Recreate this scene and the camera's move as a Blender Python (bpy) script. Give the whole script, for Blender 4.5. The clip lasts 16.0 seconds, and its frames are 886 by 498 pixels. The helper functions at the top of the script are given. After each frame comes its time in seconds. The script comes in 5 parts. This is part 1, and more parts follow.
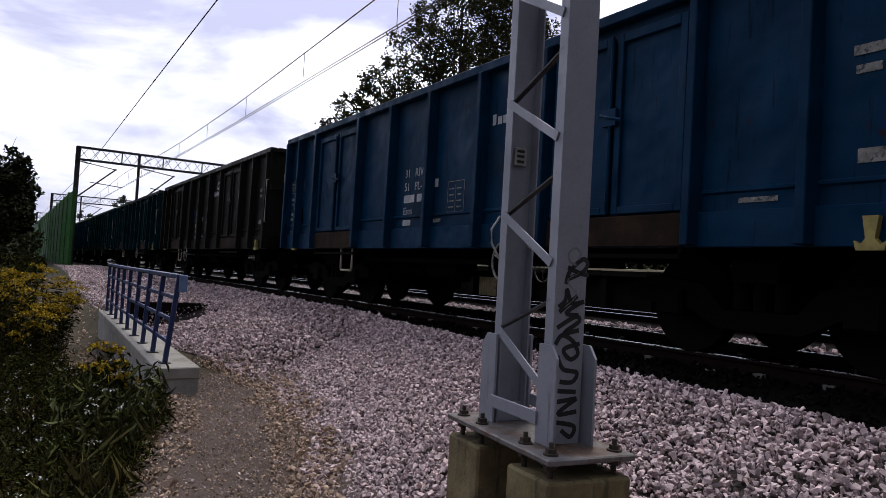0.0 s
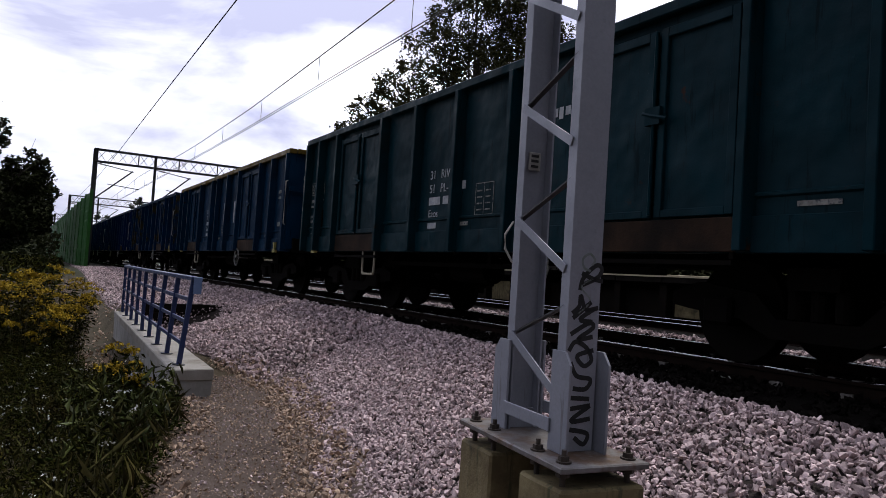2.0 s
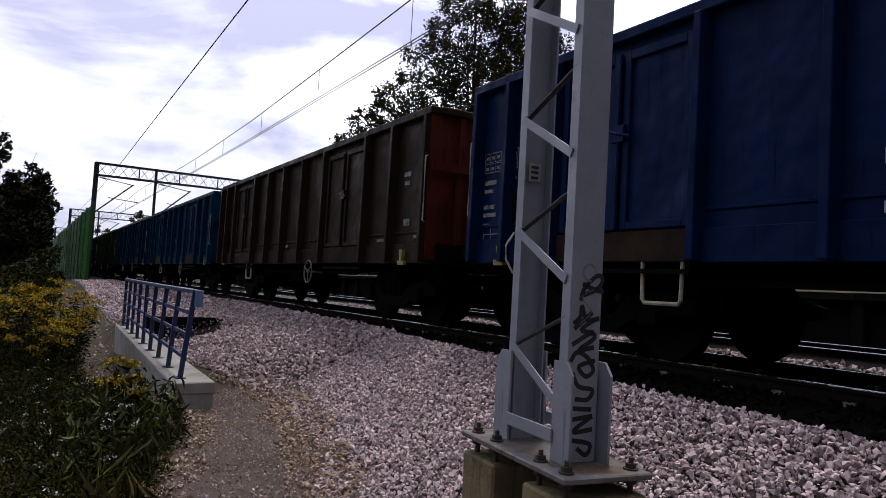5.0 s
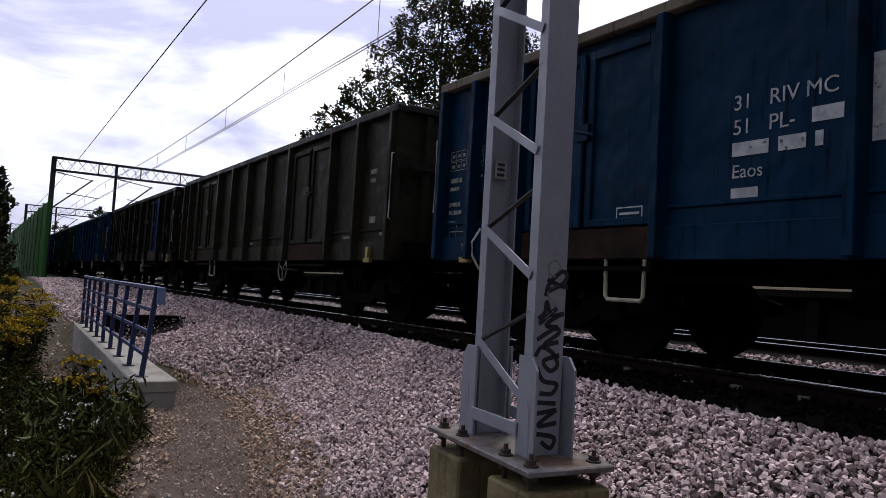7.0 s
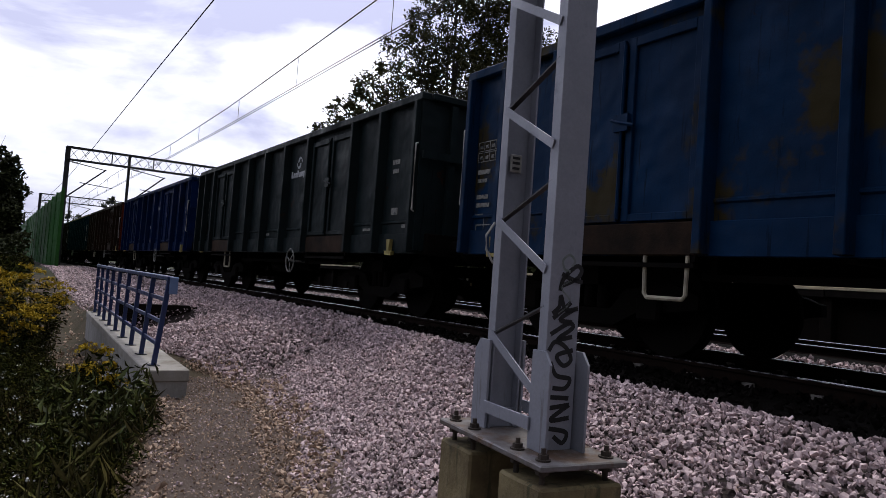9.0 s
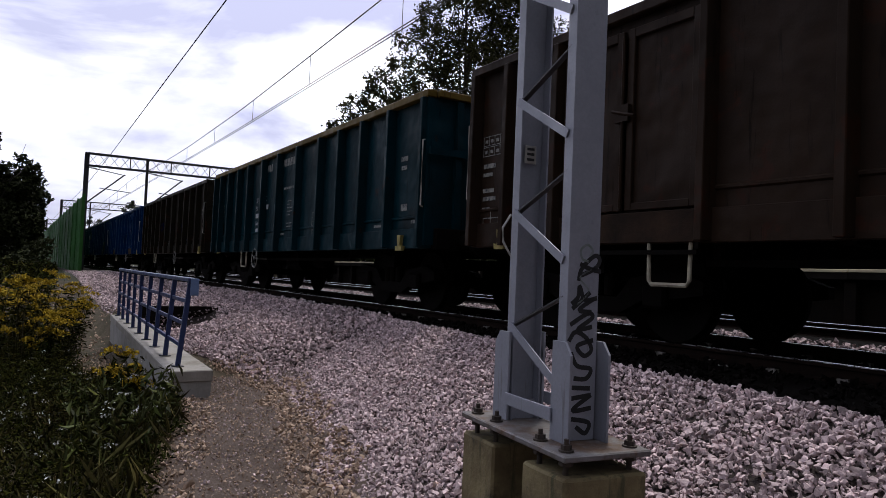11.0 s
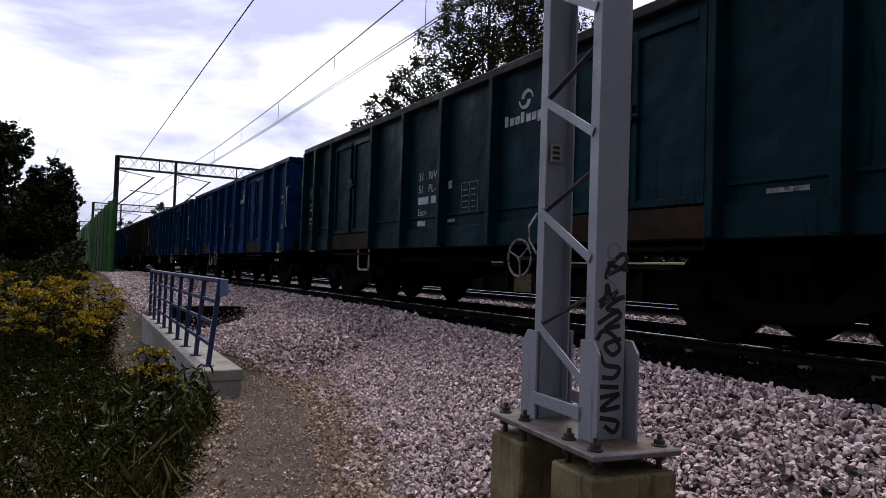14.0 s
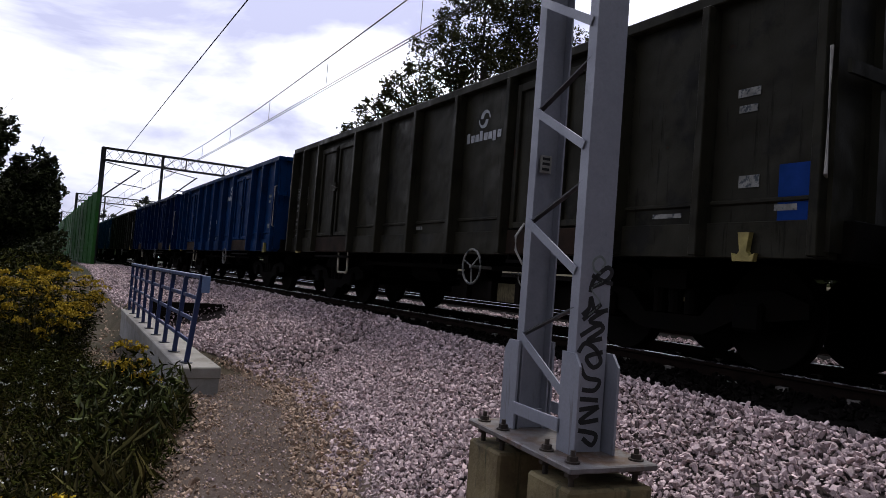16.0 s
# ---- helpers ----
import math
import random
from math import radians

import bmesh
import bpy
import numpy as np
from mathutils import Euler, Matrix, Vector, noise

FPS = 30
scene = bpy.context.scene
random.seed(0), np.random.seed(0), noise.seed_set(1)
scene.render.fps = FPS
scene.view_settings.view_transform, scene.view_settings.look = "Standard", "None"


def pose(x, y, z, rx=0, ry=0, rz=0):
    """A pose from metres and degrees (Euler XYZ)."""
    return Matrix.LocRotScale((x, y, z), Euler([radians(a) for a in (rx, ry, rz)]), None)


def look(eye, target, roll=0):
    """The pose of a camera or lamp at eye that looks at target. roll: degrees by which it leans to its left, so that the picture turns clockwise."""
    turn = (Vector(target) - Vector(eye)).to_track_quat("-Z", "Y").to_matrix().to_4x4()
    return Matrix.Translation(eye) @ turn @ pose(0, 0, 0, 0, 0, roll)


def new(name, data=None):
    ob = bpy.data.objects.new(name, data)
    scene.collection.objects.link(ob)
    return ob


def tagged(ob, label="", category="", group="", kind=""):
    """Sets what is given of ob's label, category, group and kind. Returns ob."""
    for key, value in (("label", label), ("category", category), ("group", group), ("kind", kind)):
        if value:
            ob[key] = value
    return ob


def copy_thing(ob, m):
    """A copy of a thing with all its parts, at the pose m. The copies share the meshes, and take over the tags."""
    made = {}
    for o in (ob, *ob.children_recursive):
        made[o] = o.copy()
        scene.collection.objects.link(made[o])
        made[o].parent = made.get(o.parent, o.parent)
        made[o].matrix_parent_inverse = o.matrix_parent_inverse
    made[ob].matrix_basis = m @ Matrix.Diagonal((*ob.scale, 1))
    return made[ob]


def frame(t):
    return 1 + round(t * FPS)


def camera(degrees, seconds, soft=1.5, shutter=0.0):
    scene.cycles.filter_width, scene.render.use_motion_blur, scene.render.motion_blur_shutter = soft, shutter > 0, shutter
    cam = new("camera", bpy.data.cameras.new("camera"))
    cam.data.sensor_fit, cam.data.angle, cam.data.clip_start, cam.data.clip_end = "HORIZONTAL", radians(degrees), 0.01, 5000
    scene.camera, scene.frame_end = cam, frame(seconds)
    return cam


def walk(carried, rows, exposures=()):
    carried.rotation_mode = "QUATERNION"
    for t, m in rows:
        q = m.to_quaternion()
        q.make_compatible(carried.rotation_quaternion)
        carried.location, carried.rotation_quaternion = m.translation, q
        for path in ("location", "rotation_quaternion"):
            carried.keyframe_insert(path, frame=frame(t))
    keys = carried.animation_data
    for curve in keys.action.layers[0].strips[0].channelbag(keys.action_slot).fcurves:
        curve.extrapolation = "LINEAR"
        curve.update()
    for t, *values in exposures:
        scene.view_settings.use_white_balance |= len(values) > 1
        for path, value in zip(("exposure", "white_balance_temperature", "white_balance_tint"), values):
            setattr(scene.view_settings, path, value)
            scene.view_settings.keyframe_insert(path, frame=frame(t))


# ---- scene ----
cam = camera(65.0, 16.0, soft=0.65)
PATH = [
    (0, (0.026, 0.024, 1.56), (1.086, 1.719, 1.632), 3.2),
    (0.5, (0.05, 0.041, 1.567), (1.117, 1.73, 1.656), 3.8),
    (1, (0.033, 0.03, 1.568), (1.085, 1.729, 1.658), 3.8),
    (1.5, (0.035, 0.035, 1.57), (1.082, 1.737, 1.658), 3.8),
    (2, (0.033, 0.034, 1.568), (1.059, 1.748, 1.647), 3.6),
    (2.5, (0.035, 0.033, 1.575), (1.072, 1.741, 1.654), 3.3),
    (3, (0.024, 0.029, 1.572), (1.057, 1.739, 1.674), 3.7),
    (3.5, (0.027, 0.031, 1.576), (1.051, 1.747, 1.672), 3.4),
    (4, (0.019, 0.027, 1.575), (1.026, 1.752, 1.681), 3.6),
    (6.5, (0.03, 0.021, 1.562), (1.117, 1.697, 1.672), 2.9),
    (7, (0.015, 0.011, 1.56), (1.12, 1.675, 1.67), 3.2),
    (7.5, (-0.003, 0.003, 1.56), (1.076, 1.682, 1.69), 3.1),
    (8, (-0.001, 0.009, 1.56), (1.083, 1.686, 1.67), 3.8),
    (8.5, (-0.008, 0.017, 1.552), (1.076, 1.694, 1.657), 4.3),
    (9, (0.002, 0.028, 1.554), (1.084, 1.707, 1.645), 4.0),
    (11.5, (0.004, 0.024, 1.553), (1.042, 1.732, 1.621), 2.0),
    (12, (0.009, 0.029, 1.561), (1.05, 1.736, 1.623), 1.6),
    (12.5, (0.004, 0.026, 1.555), (1.023, 1.745, 1.622), 1.4),
    (13, (0.001, 0.024, 1.56), (1.005, 1.753, 1.637), 1.5),
    (13.5, (-0.008, 0.018, 1.56), (1.0, 1.743, 1.656), 2.0),
    (14, (-0.009, 0.017, 1.563), (0.97, 1.76, 1.625), 1.8),
    (14.5, (-0.003, 0.021, 1.556), (0.996, 1.752, 1.641), 2.4),
    (15, (-0.007, 0.018, 1.559), (1.002, 1.743, 1.651), 3.1),
    (15.5, (-0.006, 0.026, 1.559), (1.006, 1.75, 1.634), 3.5),
    (16, (-0.011, 0.023, 1.557), (1.004, 1.745, 1.642), 4.3),
]
walk(cam, [(t, look(eye, target, roll)) for t, eye, target, roll in PATH])

# ---- light: bright overcast sky ----
world = bpy.data.worlds.new("overcast_sky")
scene.world = world
world.use_nodes = True
wn, wl = world.node_tree.nodes, world.node_tree.links
wn.clear()
SUN_UP, SUN_TURN = radians(68), radians(42)
w_out, w_bg = wn.new("ShaderNodeOutputWorld"), wn.new("ShaderNodeBackground")
w_sky = wn.new("ShaderNodeTexSky")
w_sky.sky_type, w_sky.sun_disc, w_sky.sun_elevation, w_sky.sun_rotation = "NISHITA", False, SUN_UP, SUN_TURN
w_co, w_map = wn.new("ShaderNodeTexCoord"), wn.new("ShaderNodeMapping")
w_map.inputs["Scale"].default_value = (2.2, 2.2, 6.5)
w_map.inputs["Location"].default_value = (0.35, 0.9, 0.1)
w_noise = wn.new("ShaderNodeTexNoise")
w_noise.inputs["Scale"].default_value, w_noise.inputs["Detail"].default_value = 1.15, 7
w_noise.inputs["Roughness"].default_value, w_noise.inputs["Distortion"].default_value = 0.52, 0.35
w_ramp = wn.new("ShaderNodeValToRGB")
w_ramp.color_ramp.elements[0].position, w_ramp.color_ramp.elements[0].color = 0.42, (0.56, 0.57, 0.80, 1)
w_ramp.color_ramp.elements[1].position, w_ramp.color_ramp.elements[1].color = 0.63, (1.46, 1.47, 1.57, 1)
w_dim = wn.new("ShaderNodeVectorMath")
w_dim.operation = "SCALE"
w_dim.inputs["Scale"].default_value = 0.10
w_mix = wn.new("ShaderNodeMix")
w_mix.data_type = "RGBA"
w_mix.inputs["Factor"].default_value = 0.92
wl.new(w_co.outputs["Generated"], w_map.inputs["Vector"])
wl.new(w_map.outputs["Vector"], w_noise.inputs["Vector"])
wl.new(w_noise.outputs["Fac"], w_ramp.inputs["Fac"])
wl.new(w_sky.outputs["Color"], w_dim.inputs[0])
wl.new(w_dim.outputs["Vector"], w_mix.inputs["A"])
wl.new(w_ramp.outputs["Color"], w_mix.inputs["B"])
# an overcast sky is brightest overhead and on the sun's side
w_xyz, w_up, w_side = wn.new("ShaderNodeSeparateXYZ"), wn.new("ShaderNodeMath"), wn.new("ShaderNodeMath")
wl.new(w_co.outputs["Generated"], w_xyz.inputs[0])
w_up.operation, w_side.operation = "MULTIPLY_ADD", "MULTIPLY_ADD"
w_up.inputs[1].default_value, w_up.inputs[2].default_value = 1.25, 0.47
w_side.inputs[1].default_value = 0.20
wl.new(w_xyz.outputs["Z"], w_up.inputs[0])
wl.new(w_xyz.outputs["X"], w_side.inputs[0])
wl.new(w_up.outputs[0], w_side.inputs[2])
w_grad = wn.new("ShaderNodeVectorMath")
w_grad.operation = "SCALE"
wl.new(w_mix.outputs["Result"], w_grad.inputs[0])
w_ahead, w_floor = wn.new("ShaderNodeMath"), wn.new("ShaderNodeMath")
w_ahead.operation, w_floor.operation = "MULTIPLY_ADD", "MAXIMUM"
w_ahead.inputs[1].default_value, w_floor.inputs[1].default_value = 0.85, 0.06
wl.new(w_xyz.outputs["Y"], w_ahead.inputs[0])
wl.new(w_side.outputs[0], w_ahead.inputs[2])
wl.new(w_ahead.outputs[0], w_floor.inputs[0])
wl.new(w_floor.outputs[0], w_grad.inputs["Scale"])
wl.new(w_grad.outputs["Vector"], w_bg.inputs["Color"])
wl.new(w_bg.outputs["Background"], w_out.inputs["Surface"])
w_bg.inputs["Strength"].default_value = 0.74
sun = new("sun", bpy.data.lights.new("sun", "SUN"))
sun.data.energy, sun.data.angle, sun.data.color = 2.0, radians(10), (1.0, 0.95, 0.88)
sun.matrix_world = look((60 * math.cos(SUN_UP) * math.sin(SUN_TURN), 60 * math.cos(SUN_UP) * math.cos(SUN_TURN), 60 * math.sin(SUN_UP)), (0, 0, 0))
scene.view_settings.exposure = 0.0


# ---- materials ----
def mat(name, base, other=None, scale=6.0, rough=0.7, metal=0.0, bump=0.2, fine=60.0, spec=0.4,
        patches=(), per_piece=0.0, space="Object", rough_var=0.15, streak=None, island=0.0, dent=0.0):
    """Base colour varied towards `other` at two scales; patches: (colour, scale, threshold, softness) laid over it;
    streak: (colour, threshold) of runs down the surface."""
    m = bpy.data.materials.new(name)
    m.use_nodes = True
    n, l = m.node_tree.nodes, m.node_tree.links
    b = n["Principled BSDF"]
    co = n.new("ShaderNodeTexCoord")
    info = n.new("ShaderNodeObjectInfo")
    shift = n.new("ShaderNodeVectorMath")
    shift.operation = "MULTIPLY_ADD"
    shift.inputs[1].default_value = (1, 1, 1)
    l.new(co.outputs[space], shift.inputs[0])
    rnd = n.new("ShaderNodeMath")
    rnd.operation = "MULTIPLY"
    rnd.inputs[1].default_value = 37.0
    l.new(info.outputs["Random"], rnd.inputs[0])
    comb = n.new("ShaderNodeCombineXYZ")
    for i in range(3):
        l.new(rnd.outputs[0], comb.inputs[i])
    l.new(comb.outputs[0], shift.inputs[2])
    vec = shift.outputs[0]

    def tex(s, detail=5.0, rough_=0.6, vector=None):
        t = n.new("ShaderNodeTexNoise")
        t.inputs["Scale"].default_value, t.inputs["Detail"].default_value, t.inputs["Roughness"].default_value = s, detail, rough_
        l.new(vector or vec, t.inputs["Vector"])
        return t.outputs["Fac"]

    def ramp(fac, a, c, lo=0.0, hi=1.0):
        r = n.new("ShaderNodeMapRange")
        r.inputs["From Min"].default_value, r.inputs["From Max"].default_value = a, c
        r.inputs["To Min"].default_value, r.inputs["To Max"].default_value = lo, hi
        l.new(fac, r.inputs["Value"])
        return r.outputs["Result"]

    def mix(fac, a, c):
        x = n.new("ShaderNodeMix")
        x.data_type = "RGBA"
        l.new(fac, x.inputs["Factor"])
        for v, key in ((a, "A"), (c, "B")):
            if isinstance(v, tuple):
                x.inputs[key].default_value = (*v, 1)
            else:
                l.new(v, x.inputs[key])
        return x.outputs["Result"]

    other = other or tuple(c * 0.7 for c in base)
    big = tex(scale)
    colour = mix(ramp(big, 0.35, 0.65), base, other)
    grain = tex(fine, 3.0)
    colour = mix(ramp(grain, 0.3, 0.75, 0.0, 0.35), colour, tuple(c * 0.6 for c in base))
    for pc, ps, th, soft_ in patches:
        colour = mix(ramp(tex(ps, 6.0, 0.65), th, th + soft_), colour, pc)
    if streak:
        sc = n.new("ShaderNodeMapping")
        sc.inputs["Scale"].default_value = (9, 9, 0.8)
        l.new(vec, sc.inputs["Vector"])
        colour = mix(ramp(tex(1.6, 5.0, 0.7, sc.outputs[0]), streak[1], streak[1] + 0.08), colour, streak[0])
    if per_piece or island:
        hsv = n.new("ShaderNodeHueSaturation")
        if island:
            geo = n.new("ShaderNodeNewGeometry")
            l.new(ramp(geo.outputs["Random Per Island"], 0, 1, 1 - island, 1 + island), hsv.inputs["Value"])
        else:
            l.new(ramp(info.outputs["Random"], 0, 1, 1 - per_piece, 1 + per_piece), hsv.inputs["Value"])
        l.new(colour, hsv.inputs["Color"])
        colour = hsv.outputs["Color"]
    l.new(colour, b.inputs["Base Color"])
    l.new(ramp(big, 0.3, 0.7, max(rough - rough_var, 0.03), min(rough + rough_var, 1.0)), b.inputs["Roughness"])
    b.inputs["Metallic"].default_value = metal
    b.inputs["Specular IOR Level"].default_value = spec
    if bump:
        bp = n.new("ShaderNodeBump")
        bp.inputs["Strength"].default_value, bp.inputs["Distance"].default_value = bump, 0.01
        l.new(grain, bp.inputs["Height"])
        l.new(bp.outputs[0], b.inputs["Normal"])
        if dent:
            dp = n.new("ShaderNodeBump")
            dp.inputs["Strength"].default_value, dp.inputs["Distance"].default_value = dent, 0.08
            l.new(tex(1.8, 2.0, 0.5), dp.inputs["Height"])
            l.new(dp.outputs[0], bp.inputs["Normal"])
    return m


RUST = (0.028, 0.012, 0.007)
DIRT = (0.008, 0.007, 0.006)


def paint(name, base, patches=(), rust=0.66, streak=None):
    base = tuple(c * 0.33 for c in base)
    patches = tuple((tuple(c * 0.33 for c in q[0]), *q[1:]) for q in patches)
    return mat(name, base, tuple(c * 0.62 + 0.003 for c in base), 1.3, 0.46, 0.0, 0.12, 45, 0.05,
               patches=(*patches, (DIRT, 0.9, 0.58, 0.25), (RUST, 3.2, rust, 0.05)), streak=streak or (tuple(c * 0.35 for c in base), 0.58), dent=0.9)


PAINTS = {
    "blue": paint("blue_paint", (0.002, 0.088, 0.225)),
    "steel_blue": paint("steel_blue_paint", (0.001, 0.064, 0.165)),
    "bright_blue": paint("bright_blue_paint", (0.003, 0.078, 0.30), rust=0.7),
    "navy": paint("navy_paint", (0.002, 0.036, 0.185), rust=0.72),
    "teal": paint("dark_teal_paint", (0.002, 0.062, 0.088)),
    "green_grey": paint("green_grey_paint", (0.028, 0.050, 0.055)),
    "olive": paint("olive_grey_paint", (0.078, 0.074, 0.050), patches=(((0.03, 0.03, 0.025), 1.6, 0.55, 0.10),)),
    "dark_olive": paint("dark_olive_paint", (0.040, 0.040, 0.032)),
    "brown": paint("red_brown_paint", (0.075, 0.045, 0.028), rust=0.58),
    "patchy": paint("patched_blue_paint", (0.003, 0.062, 0.19), patches=(((0.085, 0.068, 0.028), 0.75, 0.54, 0.06),), rust=0.68),
    "yellow_patchy": paint("yellow_patched_blue_paint", (0.004, 0.055, 0.19), patches=(((0.10, 0.10, 0.035), 1.0, 0.58, 0.05),)),
    "rusty": paint("rusted_grey_paint", (0.022, 0.025, 0.019), patches=(((0.060, 0.018, 0.012), 1.5, 0.58, 0.05),), rust=0.62,
                   streak=((0.36, 0.35, 0.33), 0.61)),
    "rusty_olive": paint("rusted_olive_paint", (0.048, 0.040, 0.025), patches=(((0.025, 0.02, 0.016), 3.5, 0.55, 0.04), ((0.050, 0.024, 0.014), 1.6, 0.56, 0.05), ((0.012, 0.03, 0.12), 0.8, 0.66, 0.03)), rust=0.58),
}
RIM_YELLOW = paint("faded_yellow_paint", (0.36, 0.24, 0.05))
RIM_CREAM = paint("cream_paint", (0.42, 0.36, 0.27))
RIM_GREY = paint("grey_rim_paint", (0.10, 0.10, 0.10))
END_RED = paint("faded_red_end_paint", (0.26, 0.05, 0.025), rust=0.7)
DOOR_BLUE = paint("door_blue_paint", (0.025, 0.085, 0.44), rust=0.7)
SILL = mat("rusted_sill_steel", (0.030, 0.017, 0.010), (0.009, 0.008, 0.007), 2.5, 0.9, 0.0, 0.3, 40, 0.1)
# grime plus the shade below the body, both put into this near-black colour
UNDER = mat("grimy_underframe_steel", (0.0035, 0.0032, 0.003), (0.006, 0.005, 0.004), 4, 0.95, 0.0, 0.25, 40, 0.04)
# wheel steel darkened likewise for the shade under the wagon
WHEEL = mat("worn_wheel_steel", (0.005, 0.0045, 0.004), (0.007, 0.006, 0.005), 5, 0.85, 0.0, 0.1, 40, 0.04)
TREAD = mat("polished_tread_steel", (0.25, 0.24, 0.23), None, 8, 0.35, 1.0, 0.05, 60)
MARK = mat("white_marking_paint", (0.42, 0.44, 0.46), (0.24, 0.26, 0.28), 9, 0.7, 0, 0.05, 50, patches=(((0.05, 0.07, 0.10), 14, 0.60, 0.06),))
MARK_FAINT = mat("faded_marking_paint", (0.25, 0.255, 0.235), (0.12, 0.12, 0.11), 12, 0.8, 0, 0.05, 50, patches=(((0.03, 0.04, 0.05), 18, 0.52, 0.08),))
MARK_YELLOW = mat("yellow_marking_paint", (0.33, 0.28, 0.08), (0.18, 0.15, 0.05), 9, 0.7, 0, 0.05, 50)
HANDLE_WHITE = mat("chipped_white_paint", (0.50, 0.50, 0.47), (0.25, 0.24, 0.22), 8, 0.6, 0, 0.1, 60)
GALV = mat("galvanised_grey_paint", (0.27, 0.28, 0.325), (0.22, 0.23, 0.27), 3, 0.5, 0.15, 0.06, 70, 0.4, patches=(((0.10, 0.105, 0.12), 5, 0.62, 0.2),), streak=((0.14, 0.14, 0.15), 0.62))
PLATE = mat("weathered_base_plate_steel", (0.17, 0.165, 0.17), (0.09, 0.075, 0.065), 6, 0.6, 0.2, 0.15, 50, patches=(((0.085, 0.05, 0.03), 5, 0.50, 0.12),))
BOLT = mat("rusted_bolt_steel", (0.07, 0.055, 0.045), (0.035, 0.028, 0.024), 12, 0.6, 0.4, 0.1, 80)
CONC = mat("stained_foundation_concrete", (0.19, 0.155, 0.075), (0.105, 0.08, 0.04), 5, 0.9, 0, 0.5, 45, patches=(((0.05, 0.04, 0.022), 3.5, 0.54, 0.12),), streak=((0.06, 0.055, 0.025), 0.56))
WALLC = mat("headwall_concrete", (0.30, 0.295, 0.285), (0.22, 0.215, 0.20), 2.5, 0.9, 0, 0.35, 40, patches=(((0.16, 0.155, 0.14), 1.8, 0.57, 0.15),))
CAPC = mat("cap_concrete", (0.30, 0.285, 0.26), (0.22, 0.205, 0.18), 3.5, 0.9, 0, 0.3, 50, patches=(((0.14, 0.115, 0.085), 2.6, 0.58, 0.15),))
RAILBLUE = mat("blue_railing_paint", (0.008, 0.022, 0.090), (0.010, 0.027, 0.105), 5, 0.4, 0, 0.05, 60, 0.5)
STEP_PAINT = mat("dull_cream_step_paint", (0.42, 0.40, 0.30), (0.22, 0.20, 0.16), 8, 0.7, 0, 0.1, 60, 0.1)
RAILTOP = mat("pale_blue_bracket_paint", (0.14, 0.21, 0.38), None, 5, 0.45, 0, 0.05, 60)
SPRAY = mat("black_spray_paint", (0.012, 0.012, 0.013), (0.02, 0.02, 0.022), 20, 0.75, 0, 0, 60)
SPRAY_THIN = mat("thin_green_grey_spray_paint", (0.13, 0.16, 0.14), (0.22, 0.24, 0.25), 30, 0.75, 0, 0, 60)
STONE = mat("pink_granite_ballast", (0.53, 0.42, 0.425), (0.33, 0.262, 0.272), 16, 0.9, 0, 0.4, 90, 0.25, island=0.60, patches=(((0.30, 0.20, 0.14), 6.0, 0.66, 0.08), ((0.30, 0.215, 0.16), 0.9, 0.64, 0.12)))
STONE_WARM = mat("soiled_ballast_stone", (0.42, 0.315, 0.24), (0.26, 0.185, 0.135), 16, 0.95, 0, 0.4, 90, 0.2, island=0.45)
STONE_PIECE = mat("pink_granite_stone", (0.53, 0.42, 0.425), (0.33, 0.262, 0.272), 16, 0.9, 0, 0.4, 90, 0.25, per_piece=0.42)
# track-bed stones near black: the train's shade is put into their colour
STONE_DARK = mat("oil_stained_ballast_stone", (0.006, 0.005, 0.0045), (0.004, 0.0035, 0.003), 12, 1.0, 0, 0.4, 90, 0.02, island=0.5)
# much darker than the stones: shade in the gaps between them is coloured in
BED = mat("ballast_bed_rubble", (0.035, 0.027, 0.025), (0.018, 0.014, 0.013), 24, 0.95, 0, 0.8, 60, 0.2)
# same under-train shade put into the bed colour
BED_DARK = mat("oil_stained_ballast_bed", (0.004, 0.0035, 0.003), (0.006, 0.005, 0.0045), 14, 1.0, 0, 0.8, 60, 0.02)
CLIP = mat("dusty_pale_rail_clip", (0.22, 0.205, 0.19), (0.12, 0.11, 0.10), 9, 0.8, 0.0, 0.2, 60, 0.2)
# concrete taken down to near black, carrying the shade beneath the wagons
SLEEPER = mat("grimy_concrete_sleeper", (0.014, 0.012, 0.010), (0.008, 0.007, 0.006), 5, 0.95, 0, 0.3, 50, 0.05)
RAILSIDE = mat("rusted_rail_steel", (0.014, 0.008, 0.006), (0.008, 0.006, 0.005), 8, 0.95, 0.0, 0.2, 60, 0.05)
RAILHEAD = mat("polished_rail_head", (0.45, 0.45, 0.46), None, 9, 0.25, 1.0, 0.02, 60)
EARTH = mat("trodden_gravel_earth", (0.080, 0.058, 0.047), (0.050, 0.036, 0.029), 2.2, 0.95, 0, 1.0, 42, 0.2, patches=(((0.20, 0.17, 0.155), 48, 0.60, 0.06), ((0.045, 0.035, 0.028), 30, 0.60, 0.08), ((0.05, 0.04, 0.032), 1.2, 0.58, 0.2)))
SOIL = mat("weedy_soil", (0.055, 0.04, 0.025), (0.025, 0.024, 0.011), 1.3, 0.95, 0, 0.8, 50, 0.15)
FIELD = mat("distant_grass", (0.018, 0.022, 0.009), (0.026, 0.025, 0.011), 0.15, 0.95, 0, 0.5, 6, 0.15)
